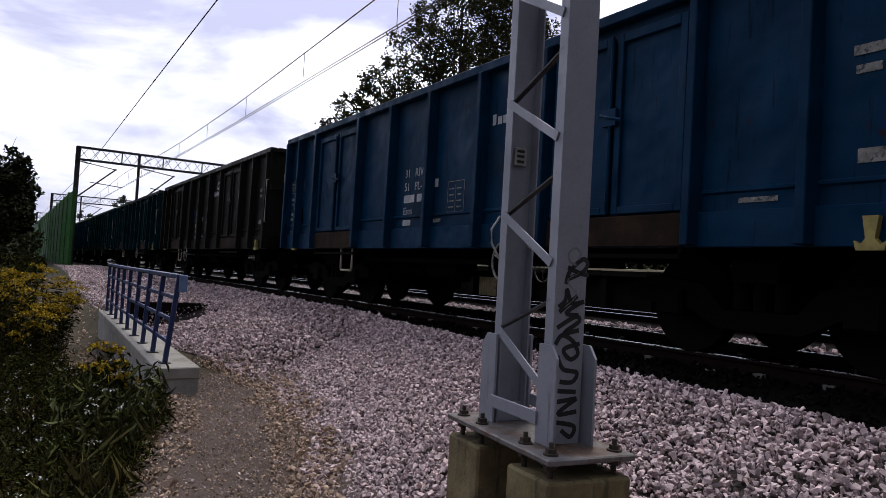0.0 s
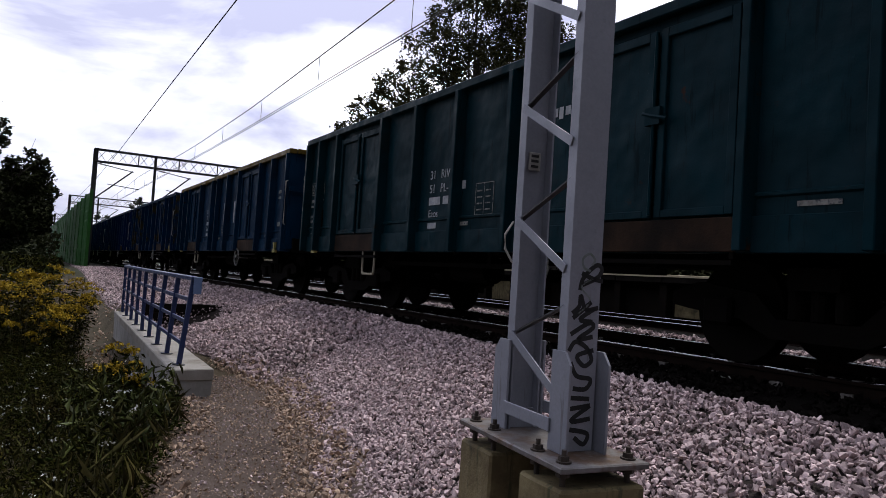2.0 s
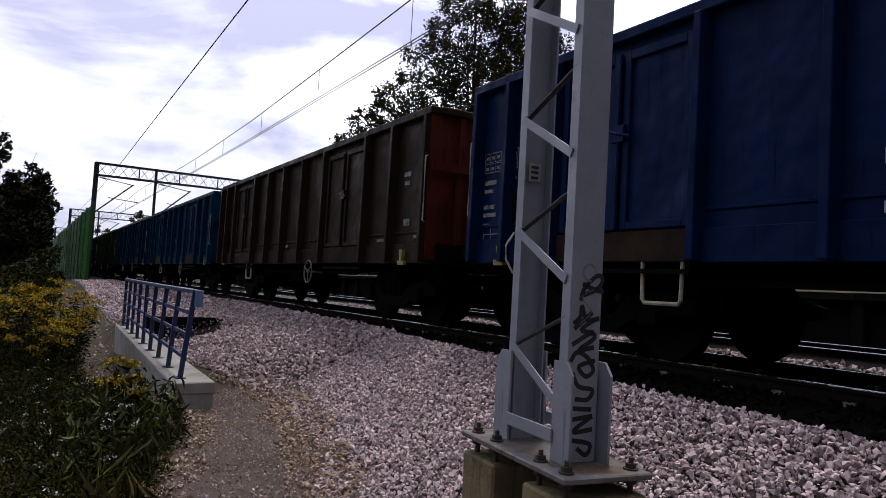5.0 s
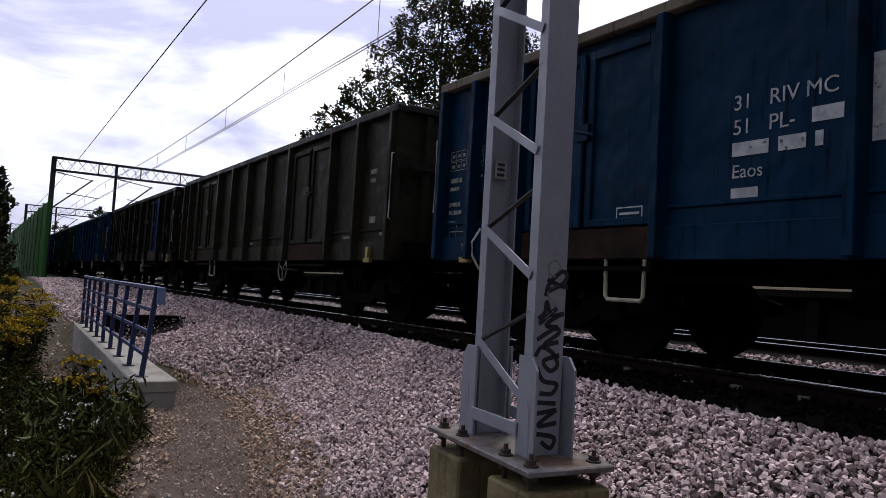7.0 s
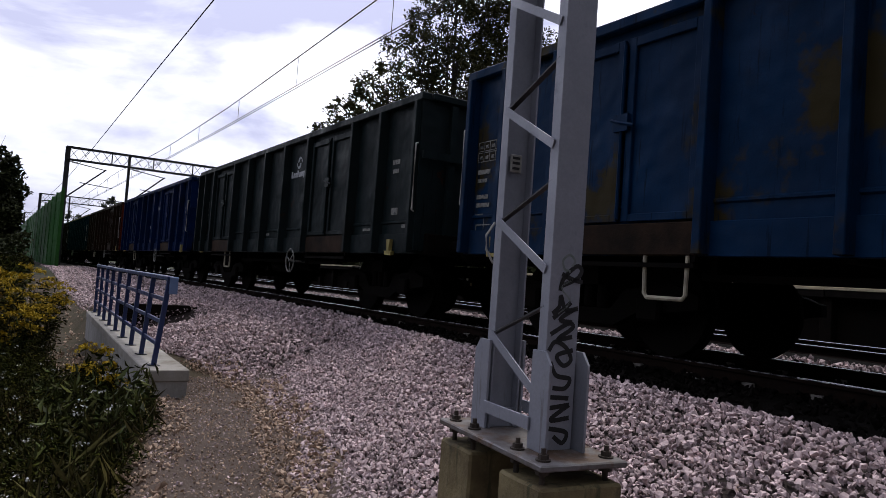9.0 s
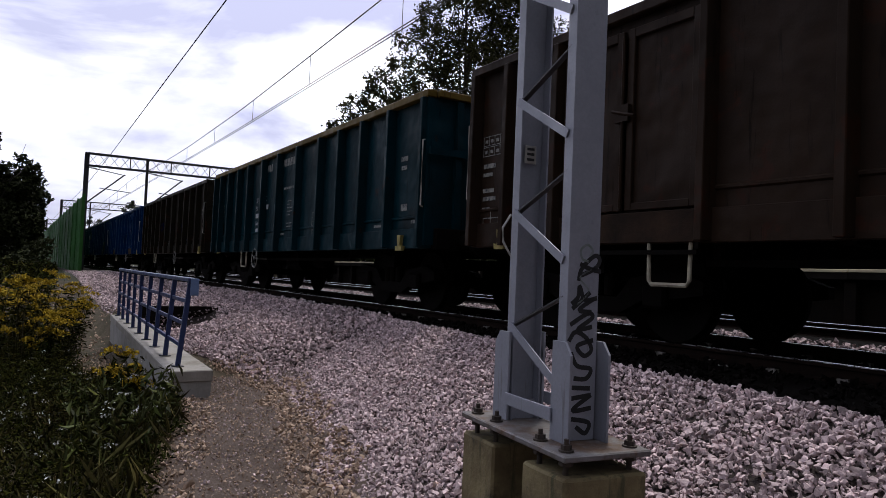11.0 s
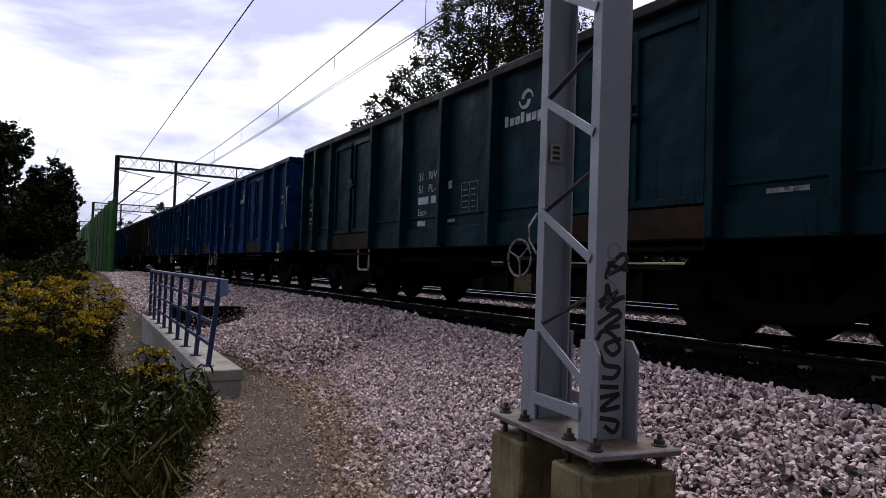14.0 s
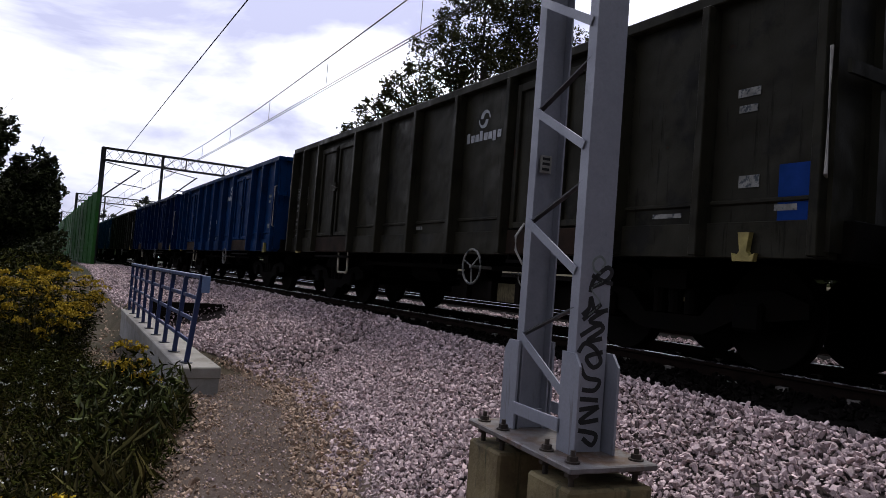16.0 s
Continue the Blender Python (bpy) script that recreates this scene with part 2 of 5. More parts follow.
LEAF_D = mat("dark_weed_leaves", (0.013, 0.020, 0.003), (0.034, 0.030, 0.005), 3, 0.85, 0, 0, 30, 0.04, island=0.8, patches=(((0.028, 0.015, 0.005), 1.1, 0.56, 0.12),))
LEAF_L = mat("fresh_weed_leaves", (0.036, 0.052, 0.011), (0.062, 0.062, 0.018), 3, 0.7, 0, 0, 30, 0.1, island=0.7)
LEAF_G = mat("grass_blades", (0.045, 0.045, 0.012), (0.075, 0.062, 0.022), 2, 0.8, 0, 0, 30, 0.08, island=0.7)
STEM = mat("dry_weed_stems", (0.10, 0.085, 0.045), (0.06, 0.06, 0.03), 4, 0.8, 0, 0, 40)
GOLD = mat("goldenrod_blossom", (0.42, 0.29, 0.012), (0.24, 0.175, 0.012), 8, 0.8, 0, 0, 40, 0.2, island=0.35)
WHITE_F = mat("white_blossom", (0.50, 0.50, 0.47), None, 10, 0.8, 0, 0, 40, 0.2, island=0.2)
TREE_L = mat("tree_leaves", (0.042, 0.044, 0.014), (0.07, 0.066, 0.024), 0.8, 0.75, 0, 0, 20, 0.1, island=0.5)
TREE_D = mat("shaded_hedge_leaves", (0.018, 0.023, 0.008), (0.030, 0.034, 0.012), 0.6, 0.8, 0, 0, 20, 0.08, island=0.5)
TREE_FAR = mat("far_tree_leaves", (0.06, 0.075, 0.045), (0.08, 0.09, 0.06), 0.4, 0.7, 0, 0, 10, 0.2, island=0.4)
BARK = mat("tree_bark", (0.06, 0.05, 0.04), (0.035, 0.03, 0.025), 3, 0.9, 0, 0.6, 30)
GREEN_B = mat("green_noise_barrier_panel", (0.018, 0.125, 0.016), (0.014, 0.09, 0.012), 0.8, 0.6, 0, 0.1, 30)
GREEN_P = mat("green_barrier_post_paint", (0.02, 0.12, 0.014), None, 2, 0.5, 0, 0.05, 40)
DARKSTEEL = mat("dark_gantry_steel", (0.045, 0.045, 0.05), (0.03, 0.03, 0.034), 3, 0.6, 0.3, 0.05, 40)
WIRE = mat("catenary_copper_wire", (0.05, 0.045, 0.045), None, 3, 0.5, 0.6, 0, 40)
INSUL = mat("brown_insulator_glaze", (0.10, 0.05, 0.03), None, 3, 0.25, 0, 0, 40)
PLATY = mat("platform_edge_paint", (0.55, 0.47, 0.30), (0.42, 0.37, 0.25), 2, 0.8, 0, 0.05, 30)
PATCH_BLUE = mat("flat_blue_overpaint", (0.006, 0.035, 0.19), (0.004, 0.025, 0.12), 3, 0.7, 0, 0.1, 40, 0.06)
# near black: shade of the ballast gap and platform overhang put into colour
SHADE_BOARD = mat("dark_retaining_board", (0.007, 0.006, 0.005), (0.012, 0.009, 0.007), 4, 0.95, 0, 0.3, 30, 0.05)


# ---- mesh helpers ----
def box(bm, x0, x1, y0, y1, z0, z1, m=None):
    r = bmesh.ops.create_cube(bm, size=1)
    v = r["verts"]
    bmesh.ops.scale(bm, vec=(x1 - x0, y1 - y0, z1 - z0), verts=v)
    bmesh.ops.translate(bm, vec=((x0 + x1) / 2, (y0 + y1) / 2, (z0 + z1) / 2), verts=v)
    if m is not None:
        bmesh.ops.transform(bm, matrix=m, verts=v)
    return v


def prism(bm, outline, axis, a, b):
    """Extrudes a closed outline of 2D points along an axis from a to b."""
    def put(p, d):
        return {"x": (d, p[0], p[1]), "y": (p[0], d, p[1]), "z": (p[0], p[1], d)}[axis]
    lo = [bm.verts.new(put(p, a)) for p in outline]
    hi = [bm.verts.new(put(p, b)) for p in outline]
    k = len(outline)
    bm.faces.new(lo[::-1]), bm.faces.new(hi)
    for i in range(k):
        bm.faces.new((lo[i], lo[(i + 1) % k], hi[(i + 1) % k], hi[i]))


def tube(bm, pts, r, seg=8, r_end=None):
    """A round bar along a line of points."""
    pts = [Vector(p) for p in pts]
    rings = []
    for i, p in enumerate(pts):
        d = (pts[min(i + 1, len(pts) - 1)] - pts[max(i - 1, 0)]).normalized()
        q = d.to_track_quat("Z", "Y")
        rr = r if r_end is None else r + (r_end - r) * i / (len(pts) - 1)
        rings.append([bm.verts.new(p + q @ Vector((rr * math.cos(2 * math.pi * k / seg), rr * math.sin(2 * math.pi * k / seg), 0))) for k in range(seg)])
    for a, b in zip(rings, rings[1:]):
        for k in range(seg):
            bm.faces.new((a[k], a[(k + 1) % seg], b[(k + 1) % seg], b[k]))
    bm.faces.new(rings[0][::-1]), bm.faces.new(rings[-1])


def disc(bm, c, axis, r, h, seg=24, r2=None):
    m = {"x": Matrix.Rotation(math.pi / 2, 4, "Y"), "y": Matrix.Rotation(math.pi / 2, 4, "X"), "z": Matrix()}[axis]
    bmesh.ops.create_cone(bm, cap_ends=True, segments=seg, radius1=r, radius2=r if r2 is None else r2, depth=h, matrix=Matrix.Translation(c) @ m)


def mesh_of(name, bm, material, bevel=0.0):
    if bevel:
        bmesh.ops.bevel(bm, geom=[e for e in bm.edges if e.is_manifold and e.calc_face_angle(0) > 0.5], offset=bevel, segments=1, affect="EDGES", clamp_overlap=True)
    bmesh.ops.recalc_face_normals(bm, faces=bm.faces)
    me = bpy.data.meshes.new(name)
    bm.to_mesh(me)
    bm.free()
    me.materials.append(material)
    return me


def part(name, bm, material, parent, label="", bevel=0.0, at=None):
    ob = new(name, mesh_of(name, bm, material, bevel) if isinstance(bm, bmesh.types.BMesh) else bm)
    ob.parent = parent
    if at is not None:
        ob.matrix_basis = at
    return tagged(ob, label)


def thing(name, label, category, group="", kind="", at=None):
    ob = new(name)
    if at is not None:
        ob.matrix_basis = at
    return tagged(ob, label, category, group, kind)


def raw_mesh(name, verts, faces, material):
    me = bpy.data.meshes.new(name)
    me.from_pydata(verts, [], faces)
    me.materials.append(material)
    return me


# ---- the lie of the land ----
RAIL_Z = 0.97
TRACK_X = 6.32
TRACK2_X = 11.3
TOE = ((-400, 1.0), (0, 1.0), (2.5, 1.45), (4.7, 2.0), (6.6, 2.6), (8.6, 2.95), (9.4, 2.75), (10.5, 2.35), (13, 2.3), (20, 2.45), (40, 2.7), (400, 2.7))
CREST = ((-400, 3.9), (2, 3.92), (4.2, 4.13), (9.6, 4.62), (16, 4.85), (400, 4.9))
PATH_LEFT = ((-10, -0.9), (0, -0.5), (2.5, 0.25), (5.1, 0.97), (6.9, 1.55), (8.3, 1.72), (9.5, 2.1))


def along(table, y):
    return float(np.interp(y, [p[0] for p in table], [p[1] for p in table]))


def smooth(a, b, v):
    v = min(max((v - a) / (b - a), 0.0), 1.0)
    return v * v * (3 - 2 * v)


def ground_z(x, y):
    """Height of the ground: path level 0, a weedy dip beside it, the embankment towards the tracks, rising to the far end."""
    t, c = along(TOE, y), along(CREST, y)
    rise = 0.78 * smooth(17, 42, y)
    toe_z = 0.25 * smooth(8.6, 10.5, y)
    toe_z = max(toe_z, rise)
    if x >= t:
        pit = 0.5 * smooth(13.2, 14.6, y) * (1 - smooth(15.8, 15.95, y)) * smooth(2.2, 2.6, x) * (1 - smooth(3.5, 4.0, x))
        return toe_z + (0.86 - toe_z) * min((x - t) / (c - t), 1.0) - pit if x < c else (0.84 if x < 13.6 else 0.84 + 0.22 * smooth(13.6, 16.0, x))
    left = 1.60 + 0.036 * (y - 8.3) if y > 8.2 else along(PATH_LEFT, y)
    dip = -0.42 * smooth(0.0, 1.6 if y < 8.2 else 0.15, left - x)
    dip *= 1 - smooth(15.5, 24, y)
    return dip + rise + (toe_z - rise) * smooth(left + 0.05, left + 0.28, x) + 0.02 * noise.noise((x * 1.3, y * 1.3, 0))


def lines(*spans):
    out = []
    for a, b, n in spans:
        out += list(np.linspace(a, b, n, endpoint=False))
    return out + [spans[-1][1]]


def sheet(name, xs, ys, height, material, choose=None, more=()):
    verts = [(x, y, height(x, y)) for y in ys for x in xs]
    w = len(xs)
    faces = [(j * w + i, j * w + i + 1, (j + 1) * w + i + 1, (j + 1) * w + i) for j in range(len(ys) - 1) for i in range(w - 1)]
    me = raw_mesh(name, verts, faces, material)
    for m in more:
        me.materials.append(m)
    for p in me.polygons:
        p.use_smooth = True
        if choose:
            p.material_index = choose(*p.center)
    return new(name, me)


ground = sheet("ground", lines((-3000, -60, 12), (-60, -8, 13), (-8, 15, 115), (15, 70, 14), (70, 3000, 12)),
               lines((-3000, -60, 12), (-60, 0, 10), (0, 26, 130), (26, 60, 34), (60, 400, 14), (400, 3000, 8)),
               lambda x, y: ground_z(x, y) - (0.05 if x > along(TOE, y) - 0.05 else 0.0), SOIL,
               lambda x, y, z: 1 if (x < -7 or x > 14.2 or y > 34) else 0, (FIELD,))
tagged(ground, "weedy brown soil falling into a dip beside the railway", "ground", kind="structure")


def strip(name, left, right, ys, cols, height, material, choose=None, more=()):
    """A sheet between two lines that run along y."""
    verts, faces = [], []
    for y in ys:
        a, b = left(y), right(y)
        verts += [(a + (b - a) * i / cols, y, height(a + (b - a) * i / cols, y)) for i in range(cols + 1)]
    w = cols + 1
    faces = [(j * w + i, j * w + i + 1, (j + 1) * w + i + 1, (j + 1) * w + i) for j in range(len(ys) - 1) for i in range(cols)]
    me = raw_mesh(name, verts, faces, material)
    for m in more:
        me.materials.append(m)
    for p in me.polygons:
        p.use_smooth = True
        if choose:
            p.material_index = choose(*p.center)
    return new(name, me)


path = strip("path", lambda y: along(PATH_LEFT, y) - 0.12 + 0.09 * noise.noise((y * 1.7, 3, 0)), lambda y: along(TOE, y) + 0.30,
             lines((-6, 1, 50), (1, 9.3, 130)), 44, lambda x, y: ground_z(x, y) + 0.020 + 0.016 * noise.noise((x * 4, y * 4, 1)) + 0.014 * noise.noise((x * 11, y * 11, 2)), EARTH)
tagged(path, "trodden grey-brown gravel footpath beside the ballast", "footpath", kind="structure")

# past the crest the bed switches to the colour holding the train's shade
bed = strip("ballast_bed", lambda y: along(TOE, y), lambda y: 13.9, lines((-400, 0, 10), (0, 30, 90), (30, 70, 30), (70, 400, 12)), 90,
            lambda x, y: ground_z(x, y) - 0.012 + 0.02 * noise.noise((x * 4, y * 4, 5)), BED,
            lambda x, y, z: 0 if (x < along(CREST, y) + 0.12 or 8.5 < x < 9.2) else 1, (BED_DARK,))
tagged(bed, "pale pink crushed-stone ballast shoulder, track bed coloured dark for shade", "ballast", kind="structure")


# ---- tracks ----
def rail_mesh():
    bm = bmesh.new()
    prof = [(-0.067, 0), (0.067, 0), (0.067, 0.012), (0.012, 0.028), (0.010, 0.108), (0.036, 0.118), (0.036, 0.143), (-0.036, 0.143), (-0.036, 0.118), (-0.010, 0.108), (-0.012, 0.028), (-0.067, 0.012)]
    prism(bm, prof, "y", -420, 420)
    side = mesh_of("rail", bm, RAILSIDE)
    bm = bmesh.new()
    prism(bm, [(-0.033, 0.1445), (0.033, 0.1445), (0.028, 0.152), (-0.028, 0.152)], "y", -420, 420)
    return side, mesh_of("rail_head", bm, RAILHEAD)


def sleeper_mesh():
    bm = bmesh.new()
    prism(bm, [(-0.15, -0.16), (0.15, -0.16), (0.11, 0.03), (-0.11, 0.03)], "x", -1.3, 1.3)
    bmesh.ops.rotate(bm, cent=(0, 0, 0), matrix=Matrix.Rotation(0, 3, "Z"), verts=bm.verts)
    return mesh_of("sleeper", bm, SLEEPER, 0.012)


RAIL_ME, HEAD_ME = rail_mesh()
SLEEPER_ME = sleeper_mesh()
clip_bm = bmesh.new()
prism(clip_bm, [(-0.1, 0), (0.1, 0), (0.1, 0.045), (0.045, 0.045), (0.045, 0.012), (-0.045, 0.012), (-0.045, 0.045), (-0.1, 0.045)], "y", -0.045, 0.045)
CLIP_ME = mesh_of("rail_clip", clip_bm, CLIP, 0.008)


def track(cx, y0, y1, label, clips):
    t = thing("railway_track", label, "railway track", "parallel tracks", at=pose(cx, 0, RAIL_Z - 0.152))
    for sx in (-1, 1):
        r = part("rail", RAIL_ME, None, t, at=pose(sx * 0.7525, 0, 0))
        part("rail_head", HEAD_ME, None, r, "polished steel running surface")
    for i in range(int((y1 - y0) / 0.6)):
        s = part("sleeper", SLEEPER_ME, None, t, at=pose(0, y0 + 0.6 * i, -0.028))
        if i < clips:
            for sx in (-1, 1):
                part("rail_clip", CLIP_ME, None, s, at=pose(sx * 0.7525, 0, 0.03))
    if clips:
        for yy in (4.0, 4.065):
            bm = bmesh.new()
            box(bm, -0.90, -0.87, yy - 0.018, yy + 0.018, -0.02, 0.028)
            part("white_marker", bm, HANDLE_WHITE, t, "small white marker beside the rail", bevel=0.004)
    return t


track(TRACK_X, -6, 66, "rusty steel rails on shade-darkened concrete sleepers under the train", 45)
track(TRACK2_X, 0, 60, "second pair of rusty rails on concrete sleepers", 0)


# ---- loose ballast stones ----
def hull(rng, flat=0.7):
    bm = bmesh.new()
    for _ in range(9):
        v = rng.normal(size=3)
        v /= np.linalg.norm(v)
        bm.verts.new(v * rng.uniform(0.8, 1.1) * np.array((1.0, 0.8, flat)) * 0.5)
    r = bmesh.ops.convex_hull(bm, input=bm.verts)
    bmesh.ops.delete(bm, geom=[v for v in bm.verts if not v.link_faces], context="VERTS")
    bm.verts.index_update()
    out = np.array([v.co for v in bm.verts]), [[v.index for v in f.verts] for f in bm.faces]
    bm.free()
    return out


def rotations(rng, n):
    q = rng.normal(size=(n, 4))
    q /= np.linalg.norm(q, axis=1)[:, None]
    w, x, y, z = q.T
    return np.stack([np.stack([1 - 2 * (y * y + z * z), 2 * (x * y - z * w), 2 * (x * z + y * w)], -1),
                     np.stack([2 * (x * y + z * w), 1 - 2 * (x * x + z * z), 2 * (y * z - x * w)], -1),
                     np.stack([2 * (x * z - y * w), 2 * (y * z + x * w), 1 - 2 * (x * x + y * y)], -1)], -2)


ROCKS = [hull(np.random.default_rng(50 + k)) for k in range(14)]


def heap(name, places, sizes, material, seed):
    """Many stones joined in one mesh."""
    rng = np.random.default_rng(seed)
    n = len(places)
    kind = rng.integers(0, len(ROCKS), n)
    rot = rotations(rng, n)
    verts, faces, base = [], [], 0
    for k, (rv, rf) in enumerate(ROCKS):
        idx = np.nonzero(kind == k)[0]
        if not len(idx):
            continue
        vs = np.einsum("nij,vj->nvi", rot[idx], rv) * sizes[idx][:, None, None] + places[idx][:, None, :]
        verts.append(vs.reshape(-1, 3))
        rf = np.array(rf)
        faces.append((rf[None] + (np.arange(len(idx)) * len(rv))[:, None, None]).reshape(-1, 3) + base)
        base += len(idx) * len(rv)
    verts, faces = np.concatenate(verts), np.concatenate(faces)
    me = bpy.data.meshes.new(name)
    me.vertices.add(len(verts)), me.loops.add(faces.size), me.polygons.add(len(faces))
    me.vertices.foreach_set("co", verts.ravel())
    me.loops.foreach_set("vertex_index", faces.ravel().astype(np.int32))
    me.polygons.foreach_set("loop_start", np.arange(0, faces.size, 3, dtype=np.int32))
    me.update(calc_edges=True)
    me.shade_flat()
    me.materials.append(material)
    return me


def scatter(rng, n, y0, y1, left, right, sizes, lift=0.25):
    ys = rng.uniform(y0, y1, n)
    out, size = [], rng.uniform(sizes[0], sizes[1], n) * rng.choice([0.7, 1.0, 1.0, 1.25], n)
    for i, y in enumerate(ys):
        a, b = left(y), right(y)
        x = a + (b - a) * rng.random()
        out.append((x, y, ground_z(x, y) + size[i] * lift * rng.uniform(0.1, 1.3)))
    return np.array(out), size


toe_, crest_ = (lambda y: along(TOE, y)), (lambda y: along(CREST, y))
rs = np.random.default_rng(5)
near_p, near_s = scatter(rs, 44000, 1.0, 9.0, lambda y: toe_(y) - 0.02 + 0.22 * noise.noise((1, y * 1.1, 3)) + 0.10 * noise.noise((1, y * 4, 3)), lambda y: crest_(y) + 0.12, (0.026, 0.054), 0.6)
mid_p, mid_s = scatter(rs, 30000, 9.0, 20, lambda y: toe_(y) - 0.15, lambda y: crest_(y) + 0.12, (0.036, 0.070), 0.85)
far_p, far_s = scatter(rs, 11000, 20, 48, lambda y: toe_(y) - 0.3, lambda y: crest_(y) + 0.1, (0.08, 0.13))
back_p, back_s = scatter(rs, 9000, -5.0, 1.0, lambda y: toe_(y), lambda y: crest_(y) + 0.12, (0.04, 0.075), 0.5)
ridge_p, ridge_s = scatter(rs, 3500, 2, 32, lambda y: 8.5, lambda y: 9.2, (0.06, 0.10))
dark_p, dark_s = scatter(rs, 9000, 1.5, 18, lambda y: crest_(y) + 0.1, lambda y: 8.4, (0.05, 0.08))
edge_p, edge_s = scatter(rs, 4200, 2.0, 9.9, lambda y: toe_(y) - 0.34 + 0.2 * noise.noise((0, y * 2, 9)), lambda y: toe_(y) + 0.22 + 0.2 * noise.noise((4, y * 1.5, 9)), (0.018, 0.06), 0.95)
left_p, left_s = scatter(rs, 1500, 3.0, 8.6, lambda y: along(PATH_LEFT, y) - 0.26, lambda y: along(PATH_LEFT, y) + 0.16 + 0.1 * noise.noise((2, y * 2, 1)), (0.022, 0.058), 0.8)
peb_p, peb_s = scatter(rs, 15000, 2.0, 9.3, lambda y: along(PATH_LEFT, y) - 0.1, lambda y: toe_(y), (0.008, 0.030), 1.3)
bank_p, bank_s = scatter(rs, 900, 14, 32, lambda y: 0.4, lambda y: toe_(y), (0.04, 0.10))
foot_p, foot_s = scatter(rs, 700, 9.0, 15.5, lambda y: 0.75, lambda y: 1.60 + 0.036 * (y - 8.3), (0.03, 0.085), 0.5)
bank_p, bank_s = np.concatenate([bank_p, foot_p]), np.concatenate([bank_s, foot_s])


# ---- freight wagons: four-axle open box wagons, 12.8 m body ----
HALF_L, HALF_W, TOP = 6.4, 1.5, 3.18
POSTS = (6.33, 5.62, 4.70, 2.75, 1.55, 0.36, -0.90, -2.18, -4.18, -5.22, -6.33)
DOORS = (3.72, -3.18)
PAINTED = []


def wagon():
    w = thing("freight_wagon", "wagon", "freight wagon")

    def p(name, bm, m, parent=w, label="", bevel=0.0, painted=False, at=None):
        o = part(name, bm, m, parent, label, bevel, at)
        if painted:
            o["painted"] = painted
        return o
    base = PAINTS["blue"]
    for s in (-1, 1):
        bm = bmesh.new()
        xs = sorted((s * 1.40, s * 1.43))
        box(bm, xs[0], xs[1], -HALF_L, HALF_L, 1.20, 3.08)
        # pressed crease low on the sheet
        prism(bm, [(s * 1.43, 1.36), (s * 1.452, 1.375), (s * 1.452, 1.395), (s * 1.43, 1.41)], "y", -HALF_L + 0.1, HALF_L - 0.1)
        p("side_wall", bm, base, painted="body")
        bm = bmesh.new()
        xs = sorted((s * 1.36, s * 1.47))
        box(bm, xs[0], xs[1], -HALF_L, HALF_L, 0.93, 1.22)
        p("side_sill", bm, base, bevel=0.006, painted="body")
        bm = bmesh.new()
        xs = sorted((s * 1.37, s * 1.53))
        box(bm, xs[0], xs[1], -HALF_L - 0.04, HALF_L + 0.04, 3.07, TOP)
        p("top_rail", bm, base, bevel=0.012, painted="rim")
        bm = bmesh.new()
        box(bm, -HALF_W, HALF_W, s * HALF_L - 0.02, s * HALF_L + 0.02, 0.98, 3.1)
        ew = p("end_wall", bm, base, painted="end")
        for xr in (-1.0, -0.35, 0.35, 1.0):
            bm = bmesh.new()
            box(bm, xr - 0.05, xr + 0.05, *sorted((s * (HALF_L + 0.02), s * (HALF_L + 0.09))), 1.0, 3.05)
            p("end_rib", bm, base, ew, painted="end")
        bm = bmesh.new()
        box(bm, -HALF_W, HALF_W, *sorted((s * (HALF_L + 0.092), s * (HALF_L + 0.12))), 2.25, 2.35)
        p("end_brace", bm, base, ew, painted="end")
        bm = bmesh.new()
        ys = sorted((s * (HALF_L - 0.06), s * (HALF_L + 0.10)))
        box(bm, -1.36, 1.36, ys[0], ys[1], 3.075, TOP - 0.005)
        p("end_rail", bm, base, painted="rim", bevel=0.01)
        bm = bmesh.new()
        box(bm, -1.34, 1.34, s * (HALF_L + 0.01) - 0.10, s * (HALF_L + 0.01) + 0.10, 0.92, 1.22)
        p("headstock", bm, UNDER, label="grimy steel headstock beam, coloured black with shade", bevel=0.01)
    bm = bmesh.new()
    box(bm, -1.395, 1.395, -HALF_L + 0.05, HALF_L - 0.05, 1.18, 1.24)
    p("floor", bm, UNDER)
    # side posts: one mesh per width, tapered towards the top
    bm = bmesh.new()
    v = box(bm, -0.150, 0.0, -0.06, 0.06, 0.94, 3.07)
    for q in v:
        if q.co.x < -0.05:
            q.co.y *= 0.7
            if q.co.z < 1.5:
                q.co.x -= 0.012
    post_me = mesh_of("side_post", bm, base, 0.008)
    for s in (-1, 1):
        for y in POSTS:
            o = p("side_post", post_me, None, at=pose(s * 1.425, y, 0, 0, 0, 0 if s < 0 else 180), painted="body")
        for d in DOORS:
            for k in (-1, 1):
                bm = bmesh.new()
                c = d + k * 0.46
                xs = sorted((s * 1.43, s * 1.462))
                box(bm, xs[0], xs[1], c - 0.40, c + 0.40, 1.26, 2.93)
                xs = sorted((s * 1.455, s * 1.50))
                for a0, a1, z0, z1 in ((-0.43, -0.345, 1.24, 2.96), (0.345, 0.43, 1.24, 2.96), (-0.345, 0.345, 2.87, 2.96), (-0.345, 0.345, 1.24, 1.31)):
                    box(bm, xs[0], xs[1], c + a0, c + a1, z0, z1)
                p("door_leaf", bm, base, painted="odd_door" if (s, k) == (-1, -1) and d < 0 else "door", bevel=0.006)
            bm = bmesh.new()
